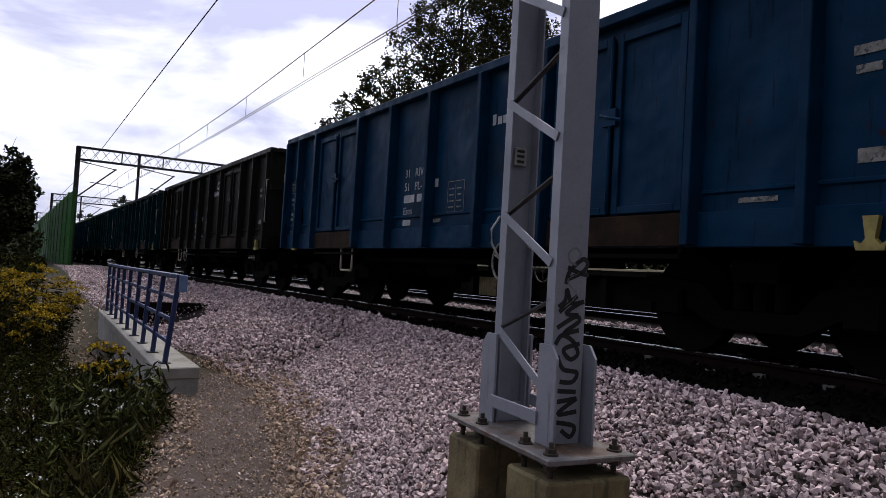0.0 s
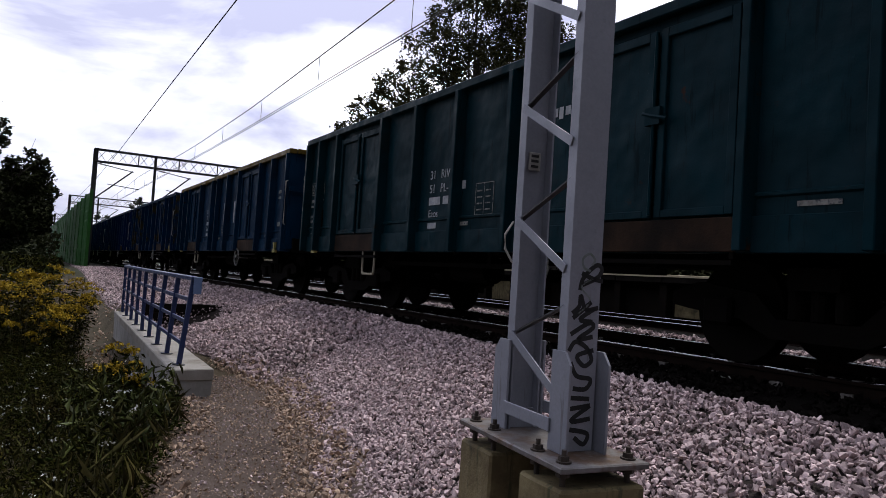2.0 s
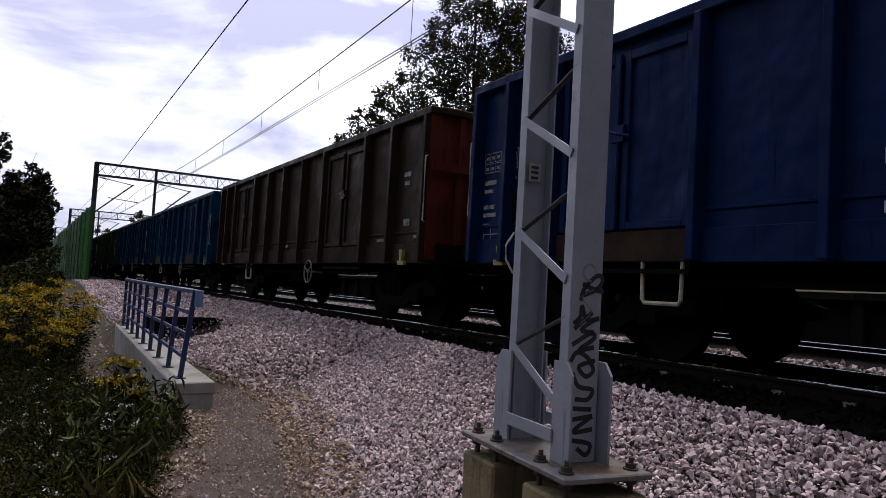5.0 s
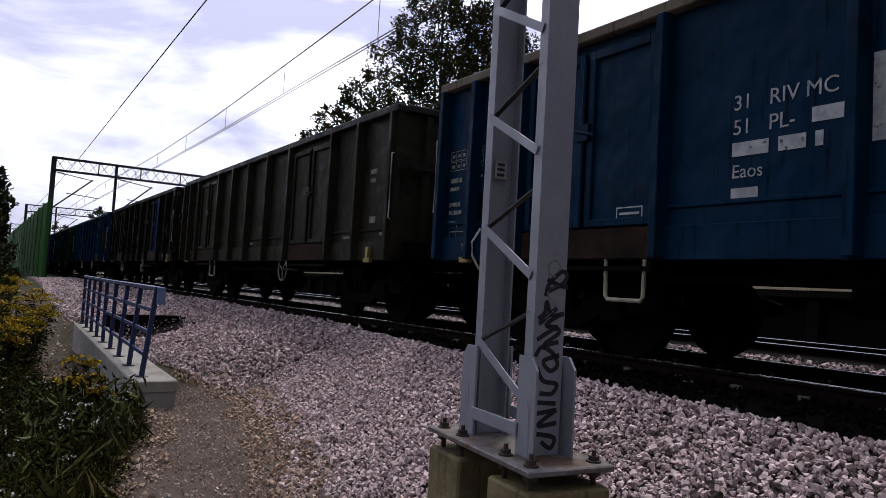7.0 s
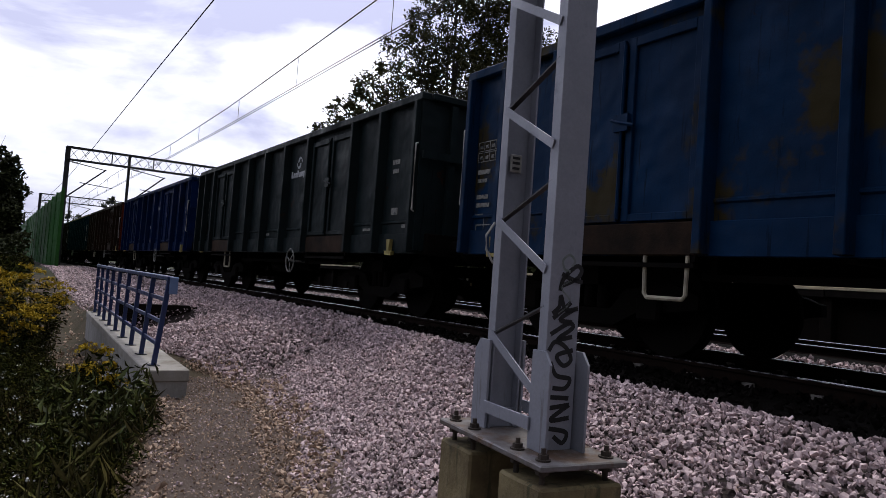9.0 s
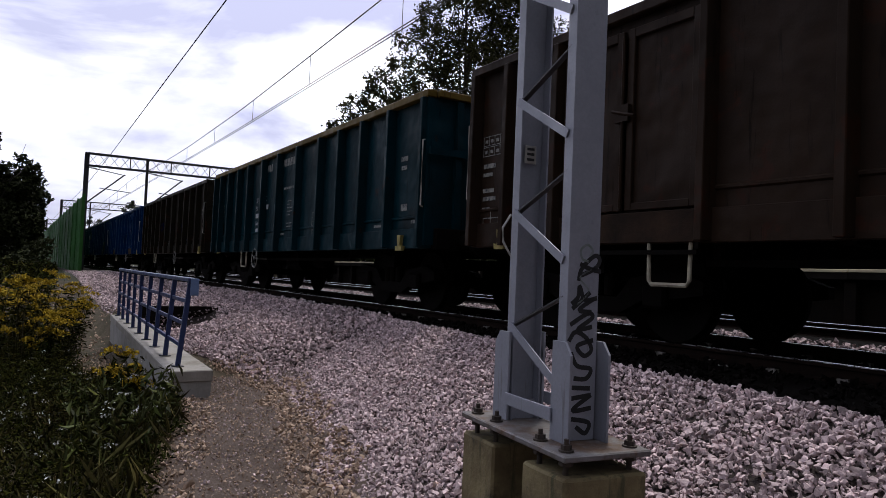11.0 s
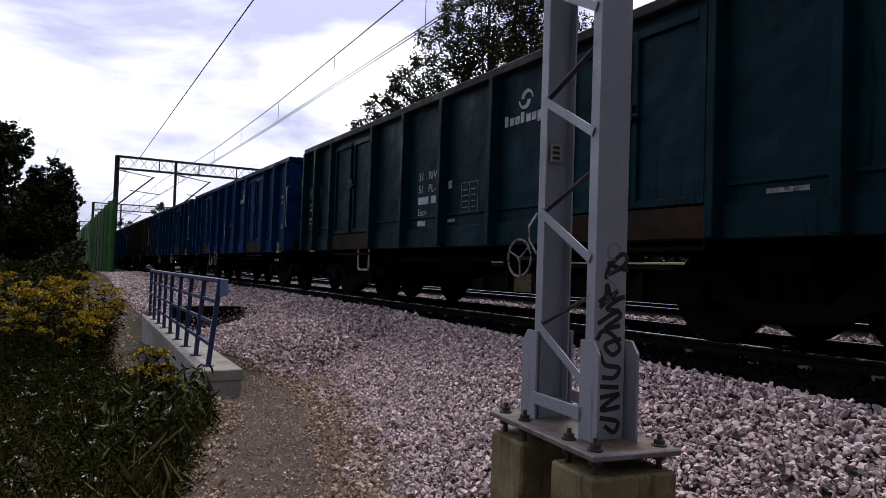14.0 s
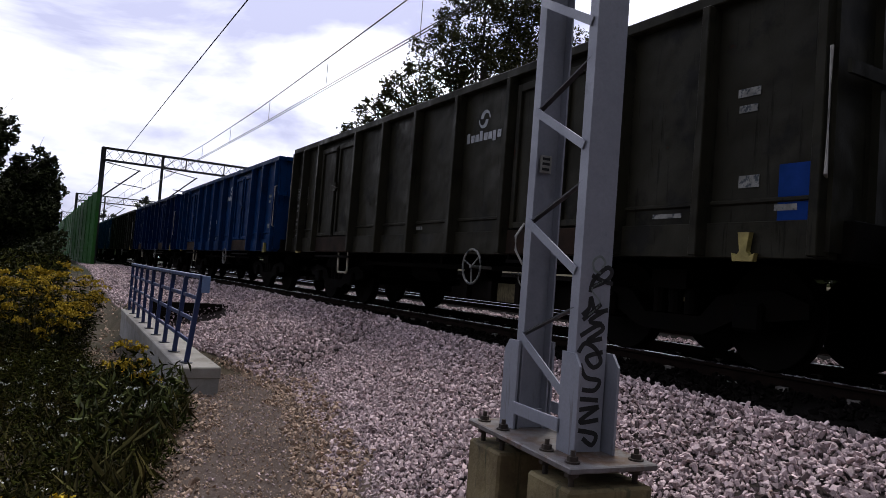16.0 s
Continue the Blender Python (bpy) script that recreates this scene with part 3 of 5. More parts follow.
            box(bm, *sorted((s * 1.49, s * 1.545)), d - 0.09, d + 0.09, 2.08, 2.24)
            tube(bm, [(s * 1.53, d - 0.16, 2.12), (s * 1.55, d, 2.16), (s * 1.53, d + 0.13, 2.20)], 0.018, 6)
            tube(bm, [(s * 1.525, d, 1.26), (s * 1.525, d, 2.90)], 0.018, 6)
            p("door_latch", bm, base, painted="body")
            bm = bmesh.new()
            box(bm, *sorted((s * 1.47, s * 1.495)), d - 0.93, d + 0.93, 0.935, 1.22)
            p("door_sill_plate", bm, SILL, label="rust-brown steel plate under the doors", bevel=0.008)
            bm = bmesh.new()
            box(bm, *sorted((s * 1.44, s * 1.50)), d - 0.9, d + 0.9, 0.83, 0.87)
            for yy in (-0.88, 0.88):
                box(bm, *sorted((s * 1.44, s * 1.48)), d + yy - 0.02, d + yy + 0.02, 0.88, 0.99)
            p("door_step_bar", bm, UNDER)
        # boarding stirrup, hand wheel, towing hooks, hand rails
        bm = bmesh.new()
        y = 3.15 * -s
        for a, b in (((0, -0.2), (0, 0.2)),):
            tube(bm, [(s * 1.46, y - 0.24, 0.98), (s * 1.46, y - 0.23, 0.60), (s * 1.46, y - 0.20, 0.565), (s * 1.46, y + 0.20, 0.565), (s * 1.46, y + 0.23, 0.60), (s * 1.46, y + 0.24, 0.98)], 0.02, 7)
        p("boarding_step", bm, STEP_PAINT, label="chipped cream steel stirrup step")
        bm = bmesh.new()
        yw = -1.5 * -s
        ring = [(s * 1.50, yw + 0.22 * math.cos(a), 0.77 + 0.22 * math.sin(a)) for a in np.linspace(0, 2 * math.pi, 25)]
        tube(bm, ring, 0.015, 6)
        for a in (0.4, 2.5, 4.6):
            tube(bm, [(s * 1.50, yw, 0.77), (s * 1.50, yw + 0.22 * math.cos(a), 0.77 + 0.22 * math.sin(a))], 0.011, 5)
        tube(bm, [(s * 1.52, yw, 0.77), (s * 1.2, yw, 0.77)], 0.025, 6)
        p("brake_wheel", bm, MARK_FAINT, label="dull pale hand brake wheel on a spindle")
        for e in (-1, 1):
            bm = bmesh.new()
            y = e * 5.70
            prism(bm, [(y - 0.055, 1.13), (y + 0.055, 1.13), (y + 0.032, 0.98), (y + 0.065, 0.94), (y + 0.11, 0.965), (y + 0.095, 0.90), (y - 0.095, 0.90), (y - 0.11, 0.965), (y - 0.065, 0.94), (y - 0.032, 0.98)], "x", *sorted((s * 1.475, s * 1.53)))
            p("tow_hook", bm, MARK_YELLOW, label="pale yellow towing hook", bevel=0.008)
            bm = bmesh.new()
            y = e * (HALF_L - 0.05)
            tube(bm, [(s * 1.48, y, 1.5), (s * 1.56, y + e * 0.05, 1.53), (s * 1.56, y + e * 0.05, 2.45), (s * 1.48, y, 2.48)], 0.014, 6)
            p("hand_rail", bm, HANDLE_WHITE, label="thin white corner hand rail")
    # buffers, couplings
    for e in (-1, 1):
        for s in (-1, 1):
            bm = bmesh.new()
            disc(bm, (s * 0.87, e * (HALF_L + 0.24), 1.06), "y", 0.10, 0.34, 14)
            disc(bm, (s * 0.87, e * (HALF_L + 0.46), 1.06), "y", 0.075, 0.2, 14)
            disc(bm, (s * 0.87, e * (HALF_L + 0.595), 1.06), "y", 0.23, 0.045, 20)
            p("buffer", bm, UNDER)
        bm = bmesh.new()
        tube(bm, [(0, e * HALF_L, 1.04), (0, e * (HALF_L + 0.3), 1.02), (0, e * (HALF_L + 0.6), 0.92)], 0.04, 8)
        p("coupling", bm, UNDER)
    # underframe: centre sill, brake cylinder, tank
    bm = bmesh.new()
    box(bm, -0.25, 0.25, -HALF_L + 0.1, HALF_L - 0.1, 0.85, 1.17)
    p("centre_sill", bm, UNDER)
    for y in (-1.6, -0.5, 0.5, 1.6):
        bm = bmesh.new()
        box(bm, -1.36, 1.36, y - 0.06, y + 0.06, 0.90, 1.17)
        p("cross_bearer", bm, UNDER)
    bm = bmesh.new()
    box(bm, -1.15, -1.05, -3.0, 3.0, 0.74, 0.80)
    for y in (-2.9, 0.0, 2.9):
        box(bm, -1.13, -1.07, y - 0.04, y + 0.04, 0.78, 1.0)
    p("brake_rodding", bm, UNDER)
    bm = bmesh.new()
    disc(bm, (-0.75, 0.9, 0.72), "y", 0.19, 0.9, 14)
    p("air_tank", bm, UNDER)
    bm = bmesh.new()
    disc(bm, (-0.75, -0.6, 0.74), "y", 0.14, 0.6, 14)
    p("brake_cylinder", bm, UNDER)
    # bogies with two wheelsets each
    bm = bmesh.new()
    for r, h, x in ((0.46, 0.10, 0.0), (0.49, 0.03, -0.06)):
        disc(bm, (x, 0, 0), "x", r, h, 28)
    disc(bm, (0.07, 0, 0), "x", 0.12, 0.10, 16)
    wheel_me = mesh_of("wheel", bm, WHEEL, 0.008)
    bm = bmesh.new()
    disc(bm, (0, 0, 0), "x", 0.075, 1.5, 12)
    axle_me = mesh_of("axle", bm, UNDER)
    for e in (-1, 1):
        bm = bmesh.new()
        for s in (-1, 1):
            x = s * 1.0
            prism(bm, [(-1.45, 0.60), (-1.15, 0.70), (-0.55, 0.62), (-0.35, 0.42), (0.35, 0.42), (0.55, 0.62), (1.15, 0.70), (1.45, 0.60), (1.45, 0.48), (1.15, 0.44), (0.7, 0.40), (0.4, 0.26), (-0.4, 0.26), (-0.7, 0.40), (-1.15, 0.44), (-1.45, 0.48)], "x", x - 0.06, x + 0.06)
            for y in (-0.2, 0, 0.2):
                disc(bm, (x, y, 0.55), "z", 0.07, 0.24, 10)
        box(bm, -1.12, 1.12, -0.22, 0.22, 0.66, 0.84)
        b = p("bogie", bm, UNDER, label="cast steel bogie frame coloured near black with under-wagon shade", at=pose(0, e * 4.55, 0))
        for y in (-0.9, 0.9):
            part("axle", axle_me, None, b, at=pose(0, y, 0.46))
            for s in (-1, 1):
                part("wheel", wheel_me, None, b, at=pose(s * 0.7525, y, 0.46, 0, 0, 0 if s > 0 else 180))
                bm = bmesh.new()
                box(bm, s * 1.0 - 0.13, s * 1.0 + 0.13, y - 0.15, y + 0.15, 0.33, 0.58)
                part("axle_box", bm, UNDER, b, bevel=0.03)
    return w


def flat_bars(bars, x=-1.434):
    """Small flat painted rectangles on the side facing the path: (y_left, z_low, width, height); y runs down to the reader's right."""
    bm = bmesh.new()
    for y, z, wd, h in bars:
        box(bm, x - 0.003, x, y - wd, y, z, z + h)
    return bm


def words(text, size, y, z, x=-1.4365):
    """Painted lettering as a mesh, read from the path."""
    cu = bpy.data.curves.new("lettering", "FONT")
    cu.body, cu.size, cu.extrude, cu.space_line = text, size, 0.0015, 1.15
    tmp = new("lettering", cu)
    me = bpy.data.meshes.new_from_object(tmp.evaluated_get(bpy.context.evaluated_depsgraph_get()))
    bpy.data.objects.remove(tmp)
    me.transform(Matrix(((0, 0, -1, x), (-1, 0, 0, y), (0, 1, 0, z), (0, 0, 0, 1))))
    return me


def swirl():
    """A round mark of two curved strokes."""
    bm = bmesh.new()
    for k in (0, math.pi):
        pts = [(0.145 * (1 - 0.35 * i / 12) * math.cos(k + 0.25 * i), 0.145 * (1 - 0.35 * i / 12) * math.sin(k + 0.25 * i)) for i in range(13)]
        inn = [(a * 0.62 + 0.03 * math.cos(k), b * 0.62 + 0.03 * math.sin(k)) for a, b in pts]
        for i in range(12):
            q = [bm.verts.new((-1.437, -1.78 - c[0], 2.66 + c[1])) for c in (pts[i], pts[i + 1], inn[i + 1], inn[i])]
            bm.faces.new(q)
    return bm


TEXT_HEAD = words("31   RIV MC\n51   PL-", 0.17, 1.02, 2.36)
TEXT_CLASS = words("Eaos", 0.15, 1.02, 1.82)
NUMBERS = [mesh_of("number_bar", flat_bars([b]), MARK) for b in ((0.36, 2.165, 0.33, 0.11), (1.02, 1.99, 0.32, 0.11), (0.62, 1.99, 0.22, 0.11), (0.33, 1.99, 0.06, 0.11), (1.02, 1.66, 0.24, 0.08))]
GRID = mesh_of("data_grid", flat_bars([(-0.30, 1.95, 0.42, 0.009), (-0.30, 1.55, 0.42, 0.009), (-0.30, 1.55, 0.009, 0.41), (-0.711, 1.55, 0.009, 0.409), (-0.5, 1.55, 0.008, 0.41)]
               + [(-0.34, 1.61 + 0.08 * i, 0.12, 0.018) for i in range(4)] + [(-0.54, 1.61 + 0.08 * i, 0.11, 0.016) for i in range(4)]), MARK_FAINT)
TABLE = []
for z in (2.30, 2.17):
    # a ruled row of cells with a short entry in each
    TABLE.append(mesh_of("data_row", flat_bars([(6.24, z, 0.72, 0.009), (6.24, z + 0.11, 0.72, 0.009), *((6.24 - 0.1185 * q, z + 0.009, 0.009, 0.101) for q in range(7)), *((6.205 - 0.1185 * q, z + 0.035, 0.06, 0.04) for q in range(6))]), MARK_FAINT))
for y, z, wd, h in ((6.22, 2.02, 0.26, 0.055), (6.22, 1.92, 0.20, 0.045), (6.22, 1.72, 0.24, 0.05), (6.22, 1.62, 0.28, 0.05), (6.22, 1.50, 0.16, 0.04), (5.72, 2.04, 0.20, 0.03), (5.72, 1.96, 0.14, 0.03)):
    TABLE.append(mesh_of("data_line", flat_bars([(y, z, wd, h)]), MARK_FAINT))
TABLE.append(mesh_of("data_box", flat_bars([(6.2, 1.40, 0.34, 0.012), (6.2, 1.29, 0.34, 0.012), (6.2, 1.302, 0.012, 0.098), (5.872, 1.302, 0.012, 0.098), (6.04, 1.302, 0.010, 0.20)]), MARK_FAINT))
LABEL_BOX = mesh_of("label_box", flat_bars([(3.28, 1.40, 0.32, 0.012), (3.28, 1.24, 0.32, 0.012), (3.28, 1.252, 0.012, 0.148), (2.972, 1.252, 0.012, 0.148), (3.24, 1.34, 0.24, 0.022), (3.22, 1.29, 0.20, 0.022)], -1.463), MARK)
SMALL = [mesh_of("small_mark", flat_bars([b]), MARK_FAINT) for b in ((-5.5, 2.25, 0.22, 0.07), (-5.52, 2.12, 0.18, 0.06), (-5.55, 1.5, 0.20, 0.10), (-4.6, 1.28, 0.35, 0.04), (0.4, 1.28, 0.3, 0.05), (-5.9, 1.30, 0.2, 0.05))]
SWIRL = mesh_of("emblem", swirl(), MARK)
NAME_BARS = [mesh_of("name_bar", flat_bars([(-1.36 - i * 0.108, 2.38 - (0.03 if i == 6 else 0), 0.085 if i % 3 else 0.07, 0.13 if i % 3 == 0 else 0.095)]), MARK) for i in range(8)]
for me in (TEXT_HEAD, TEXT_CLASS):
    me.materials.clear()
    me.materials.append(MARK)
BLOCKS = []
for y0, strokes in ((0.98, ((0.0, 1.72, 0.13, 0.60), (0.16, 2.19, 0.30, 0.13), (0.16, 1.97, 0.26, 0.12), (0.38, 2.05, 0.12, 0.16), (0.34, 1.72, 0.14, 0.22))),
                    (-0.18, ((0.0, 1.72, 0.13, 0.60), (0.16, 1.94, 0.14, 0.16), (0.32, 2.10, 0.14, 0.22), (0.32, 1.72, 0.14, 0.20))),
                    (-1.36, ((0.0, 1.72, 0.13, 0.60), (0.16, 2.10, 0.12, 0.20), (0.30, 2.02, 0.10, 0.20), (0.42, 2.10, 0.12, 0.20), (0.56, 1.72, 0.13, 0.60)))):
    # three tall stencilled blocks built of plain strokes
    BLOCKS.append(mesh_of("stencilled_block", flat_bars([(y0 - a, z, wd, h) for a, z, wd, h in strokes], -1.434), MARK))
SIGNS = [mesh_of("name_bar", flat_bars([(y, 2.78, wd, 0.16)]), MARK_FAINT) for y, wd in ((1.55, 0.13), (1.38, 0.13), (1.21, 0.10), (0.86, 0.15), (0.66, 0.17), (0.45, 0.18), (0.22, 0.13), (0.05, 0.15), (-0.14, 0.15), (-0.34, 0.15))]
SIGNS += [mesh_of("name_bar", flat_bars([(y, 2.27, wd, 0.05)]), MARK_FAINT) for y, wd in ((0.2, 0.12), (0.04, 0.28), (-0.30, 0.06), (-0.40, 0.36))]
SIGNS += [mesh_of("note_line", flat_bars([(-0.08, 2.0 - 0.075 * q, (0.26, 0.18, 0.42, 0.46, 0.22)[q], 0.022)]), MARK_FAINT) for q in range(5)]
SIGNS += [mesh_of("note_line", flat_bars([(-0.08, 1.52 - 0.07 * q, (0.52, 0.40)[q], 0.022)]), MARK_FAINT) for q in range(2)]
PANEL_DARK = bmesh.new()
box(PANEL_DARK, -1.45, -1.43, 5.52, 5.82, 1.50, 1.86)
PANEL_DARK = mesh_of("document_holder", PANEL_DARK, UNDER, 0.006)

BASE_WAGON = wagon()
STYLES = {
    "blue": ("weathered blue open freight wagon coupled in the train", None),
    "steel_blue": ("faded steel-blue open freight wagon with grimy sills", None),
    "bright_blue": ("bright blue open freight wagon with white markings", None),
    "navy": ("deep navy-blue open freight wagon coupled in the train", None),
    "teal": ("dark teal open freight wagon with pale markings", None),
    "green_grey": ("dull green-grey open freight wagon with rusty sills", None),
    "olive": ("faded olive-grey open freight wagon with streaked sides", None),
    "dark_olive": ("dark sooty olive open freight wagon with faint markings", None),
    "brown": ("red-brown rusted open freight wagon coupled in the train", None),
    "patchy": ("blue open freight wagon with olive overpainted patches", None),
    "yellow_patchy": ("blue open freight wagon with dull yellow patches", None),
    "rusty": ("grey open freight wagon with red rust and white streaks", None),
    "rusty_olive": ("rusted olive open freight wagon with blotched sides", None),
}
# style, rim, marks: e emblem, t lettering, g grid, p data panel, s small marks, b stencilled blocks
TRAIN = [
    ("blue", None, "etgps"), ("blue", None, "etgps"), ("dark_olive", None, "egtps"), ("teal", RIM_GREY, "etgps"), ("teal", None, "etgps"),
    ("steel_blue", RIM_YELLOW, "btgps"), ("patchy", None, "gps"), ("navy", None, "etgps"), ("navy", None, "tgps"), ("brown", None, "ps"),
    ("blue", None, "tgps"), ("steel_blue", RIM_CREAM, "btgps"), ("olive", RIM_GREY, "eps"), ("rusty", None, "ts"), ("patchy", None, "gps"),
    ("green_grey", None, "eps"), ("navy", None, "etps"), ("brown", None, "ps"), ("teal", RIM_YELLOW, "ktgps"), ("rusty_olive", None, "ps"),
    ("bright_blue", None, "etgps"), ("yellow_patchy", None, "etps"), ("teal", RIM_GREY, "etgps"), ("bright_blue", None, "etgps"), ("blue", None, "etgps"),
    ("olive", None, "eps"), ("bright_blue", None, "etps"), ("navy", None, "etps"), ("dark_olive", None, "eps"), ("blue", None, "etps"),
    ("teal", None, "eps"), ("dark_olive", None, "eps"), ("navy", None, "etps"), ("brown", None, "ps"), ("blue", None, "eps"),
]
MARKS = {"e": (("emblem", SWIRL), *(("name_bar", q) for q in NAME_BARS)), "t": (("lettering", TEXT_HEAD), ("lettering", TEXT_CLASS), *(("number_bar", q) for q in NUMBERS)), "g": (("data_grid", GRID),),
         "p": (*(("data_line", q) for q in TABLE), ("document_holder", PANEL_DARK)), "s": tuple(("small_mark", q) for q in SMALL), "b": tuple(("stencilled_block", q) for q in BLOCKS), "k": tuple((q.name.split(".")[0], q) for q in SIGNS)}
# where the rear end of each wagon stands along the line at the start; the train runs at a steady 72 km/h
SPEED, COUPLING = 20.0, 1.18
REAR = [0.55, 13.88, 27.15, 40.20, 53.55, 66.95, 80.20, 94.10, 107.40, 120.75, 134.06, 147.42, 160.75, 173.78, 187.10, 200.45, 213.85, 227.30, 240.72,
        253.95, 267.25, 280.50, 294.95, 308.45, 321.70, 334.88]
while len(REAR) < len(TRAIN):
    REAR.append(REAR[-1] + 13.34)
# how far each kind of marking sits along and up the side
SHIFT = {"t": (0.18, -0.40), "g": (0.25, -0.15), "e": (0.32, 0.03), "p": (0.0, -0.12)}
PATCHES = {1: ((1.85, 1.75, 0.42, 0.38),), 18: ((-1.45, 1.65, 0.80, 0.34), (-0.15, 1.78, 0.22, 0.2)), 24: ((-5.93, 1.13, 0.36, 0.53),)}
WHEEL_SHIFT = {1: 3.6, 4: -0.8, 11: -0.55, 17: 3.55, 20: 3.4, 22: 3.6}    # brake wheels set elsewhere along the side
PLAIN_SIDED = (17, 18)    # wagons whose side has panels all along and no doors
WAGONS = []
for i, (style, rim, marks) in enumerate(TRAIN):
    n = i - 1
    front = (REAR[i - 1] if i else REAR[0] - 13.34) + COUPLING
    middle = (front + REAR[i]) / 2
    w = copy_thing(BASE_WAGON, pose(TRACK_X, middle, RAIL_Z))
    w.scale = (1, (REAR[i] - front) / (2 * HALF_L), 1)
    tagged(w, STYLES[style][0], "freight wagon", "wagons of the train")
    if n in PLAIN_SIDED:
        for o in w.children_recursive:
            if o.name.split(".")[0] in ("door_leaf", "door_latch", "door_sill_plate", "door_step_bar"):
                bpy.data.objects.remove(o)
        post = next(o for o in w.children if o.name.split(".")[0] == "side_post" and o.location.x < 0)
        for d in DOORS:
            o = part("side_post", post.data, None, w, at=pose(-1.425, d, 0))
            o["painted"] = "body"
    for o in w.children:
        if o.name.split(".")[0] == "brake_wheel":
            o.location.y = WHEEL_SHIFT.get(n, 0.0)
        elif "b" in marks and o.name.split(".")[0] == "side_post" and abs(o.location.y - 1.55) < 0.01:
            o.location.y = 1.06    # a wider panel carries the lettering
    for o in w.children_recursive:
        where = o.get("painted")
        if where:
            slot = o.material_slots[0]
            slot.link = "OBJECT"
            slot.material = rim if (where == "rim" and rim) else DOOR_BLUE if (where == "odd_door" and style == "rusty") else END_RED if (where == "end" and style == "brown") else PAINTS[style]
            del o["painted"]
    for k in marks:
        along_side, up = SHIFT.get(k, (0, 0))
        if k == "t" and "b" in marks:
            along_side, up = 1.05, -0.25
        elif k == "t" and "k" in marks:
            along_side, up = 1.30, -0.25
        elif k == "g" and "k" in marks:
            along_side, up = -1.35, -0.28
        elif k == "e" and n in (11, 20):
            along_side = -0.45 if n == 11 else -0.05
        for name, me in MARKS[k]:
            o = part(name, me, None, w, at=pose(0, along_side, up))
            if k == "e" and n in (11, 20):
                o.material_slots[0].link = "OBJECT"
                o.material_slots[0].material = MARK_YELLOW
    if "b" in marks:
        part("label_box", LABEL_BOX, None, w, "small white framed label")
    for patch in PATCHES.get(n, ()):
        part("paint_patch", flat_bars([patch], -1.433), PATCH_BLUE, w, "block of flat blue overpaint")
    WAGONS.append((w, middle))
for o in (*BASE_WAGON.children_recursive, BASE_WAGON):
    bpy.data.objects.remove(o)


# ---- lattice mast on two concrete blocks ----
def mast():
    t = thing("lattice_mast", "grey-painted steel lattice mast with black graffiti on concrete blocks", "mast", at=pose(2.205, 2.615, 0, 0, 0.15, -7))
    z0, top = 0.835, 7.2

    def channel(face, y_web, sign):
        bm = bmesh.new()
        w, d, th = 0.083, 0.065, 0.009
        prof = [(-w, 0), (w, 0), (w, sign * d), (w - th, sign * d), (w - th, sign * th), (-w + th, sign * th), (-w + th, sign * d), (-w, sign * d)]
        prism(bm, [(a, y_web + b) for a, b in prof], "z", z0, top)
        return part("leg", bm, GALV, t, bevel=0.002)
    near = channel("near", -0.25, 1)
    channel("far", 0.27, -1)
    # zigzag lacing on both faces
    k = 0
    z = 1.305
    while z < top - 0.6:
        for x, flat in ((-0.089, True), (-0.075, False)):
            for za, zb in (((z, z - 0.24),) if flat else ((z, z + 0.17),)):
                a, b = Vector((x, 0.235, za)), Vector((x, -0.215, zb))
                d = (b - a)
                bm = bmesh.new()
                ln = d.length
                m = Matrix.Translation((a + b) / 2) @ d.to_track_quat("Y", "Z").to_matrix().to_4x4()
                if flat:
                    box(bm, -0.0035, 0.0035, -ln / 2, ln / 2, -0.021, 0.021, m)
                else:
                    box(bm, -0.022, 0.008, -ln / 2, ln / 2, -0.004, 0.004, m)
                # rising bars get a darker steel in place of their underside's shade
                part("lacing_bar", bm, GALV if flat else DARKSTEEL, t, "" if flat else "angle bar coloured dark for its shaded underside")
        z += 0.572
    # foot plates beside the legs, with a cut outer corner
    for yc, sg in ((-0.25, -1), (0.27, 1)):
        for s in (-1, 1):
            bm = bmesh.new()
            a, b = yc - sg * 0.065, yc + sg * 0.075
            prism(bm, [(a, z0), (b, z0), (b, 1.22), (b - sg * 0.045, 1.275), (a, 1.275)], "x", *sorted((s * 0.096, s * 0.108)))
            part("foot_gusset", bm, GALV, t, bevel=0.002)
        bm = bmesh.new()
        box(bm, -0.085, 0.085, yc - 0.006 - sg * 0.03, yc + 0.006 - sg * 0.03, z0, 0.93)
        part("foot_rib", bm, GALV, t)
    for s in (-1, 1):
        bm = bmesh.new()
        box(bm, s * 0.115 - 0.005, s * 0.115 + 0.005, -0.20, 0.21, 0.915, 0.975)
        part("tie_bar", bm, GALV, t, bevel=0.002)
    bm = bmesh.new()
    box(bm, -0.225, 0.225, -0.475, 0.475, 0.805, 0.833)
    part("base_plate", bm, PLATE, t, "weathered steel base plate with rust stains", bevel=0.006)
    for y in (-0.40, -0.20, 0.20, 0.40):
        for s in (-1, 1):
            x = s * 0.165
            bm = bmesh.new()
            disc(bm, (x, y, 0.8375), "z", 0.033, 0.007, 16)
            disc(bm, (x, y, 0.851), "z", 0.023, 0.02, 6)
            disc(bm, (x, y, 0.872), "z", 0.011, 0.026, 10)
            disc(bm, (x, y, 0.79), "z", 0.030, 0.028, 6)
            disc(bm, (x, y, 0.755), "z", 0.013, 0.09, 10)
            part("anchor_bolt", bm, BOLT, t, "rusted anchor bolt with nut and washer")
    for yc in (-0.30, 0.30):
        bm = bmesh.new()
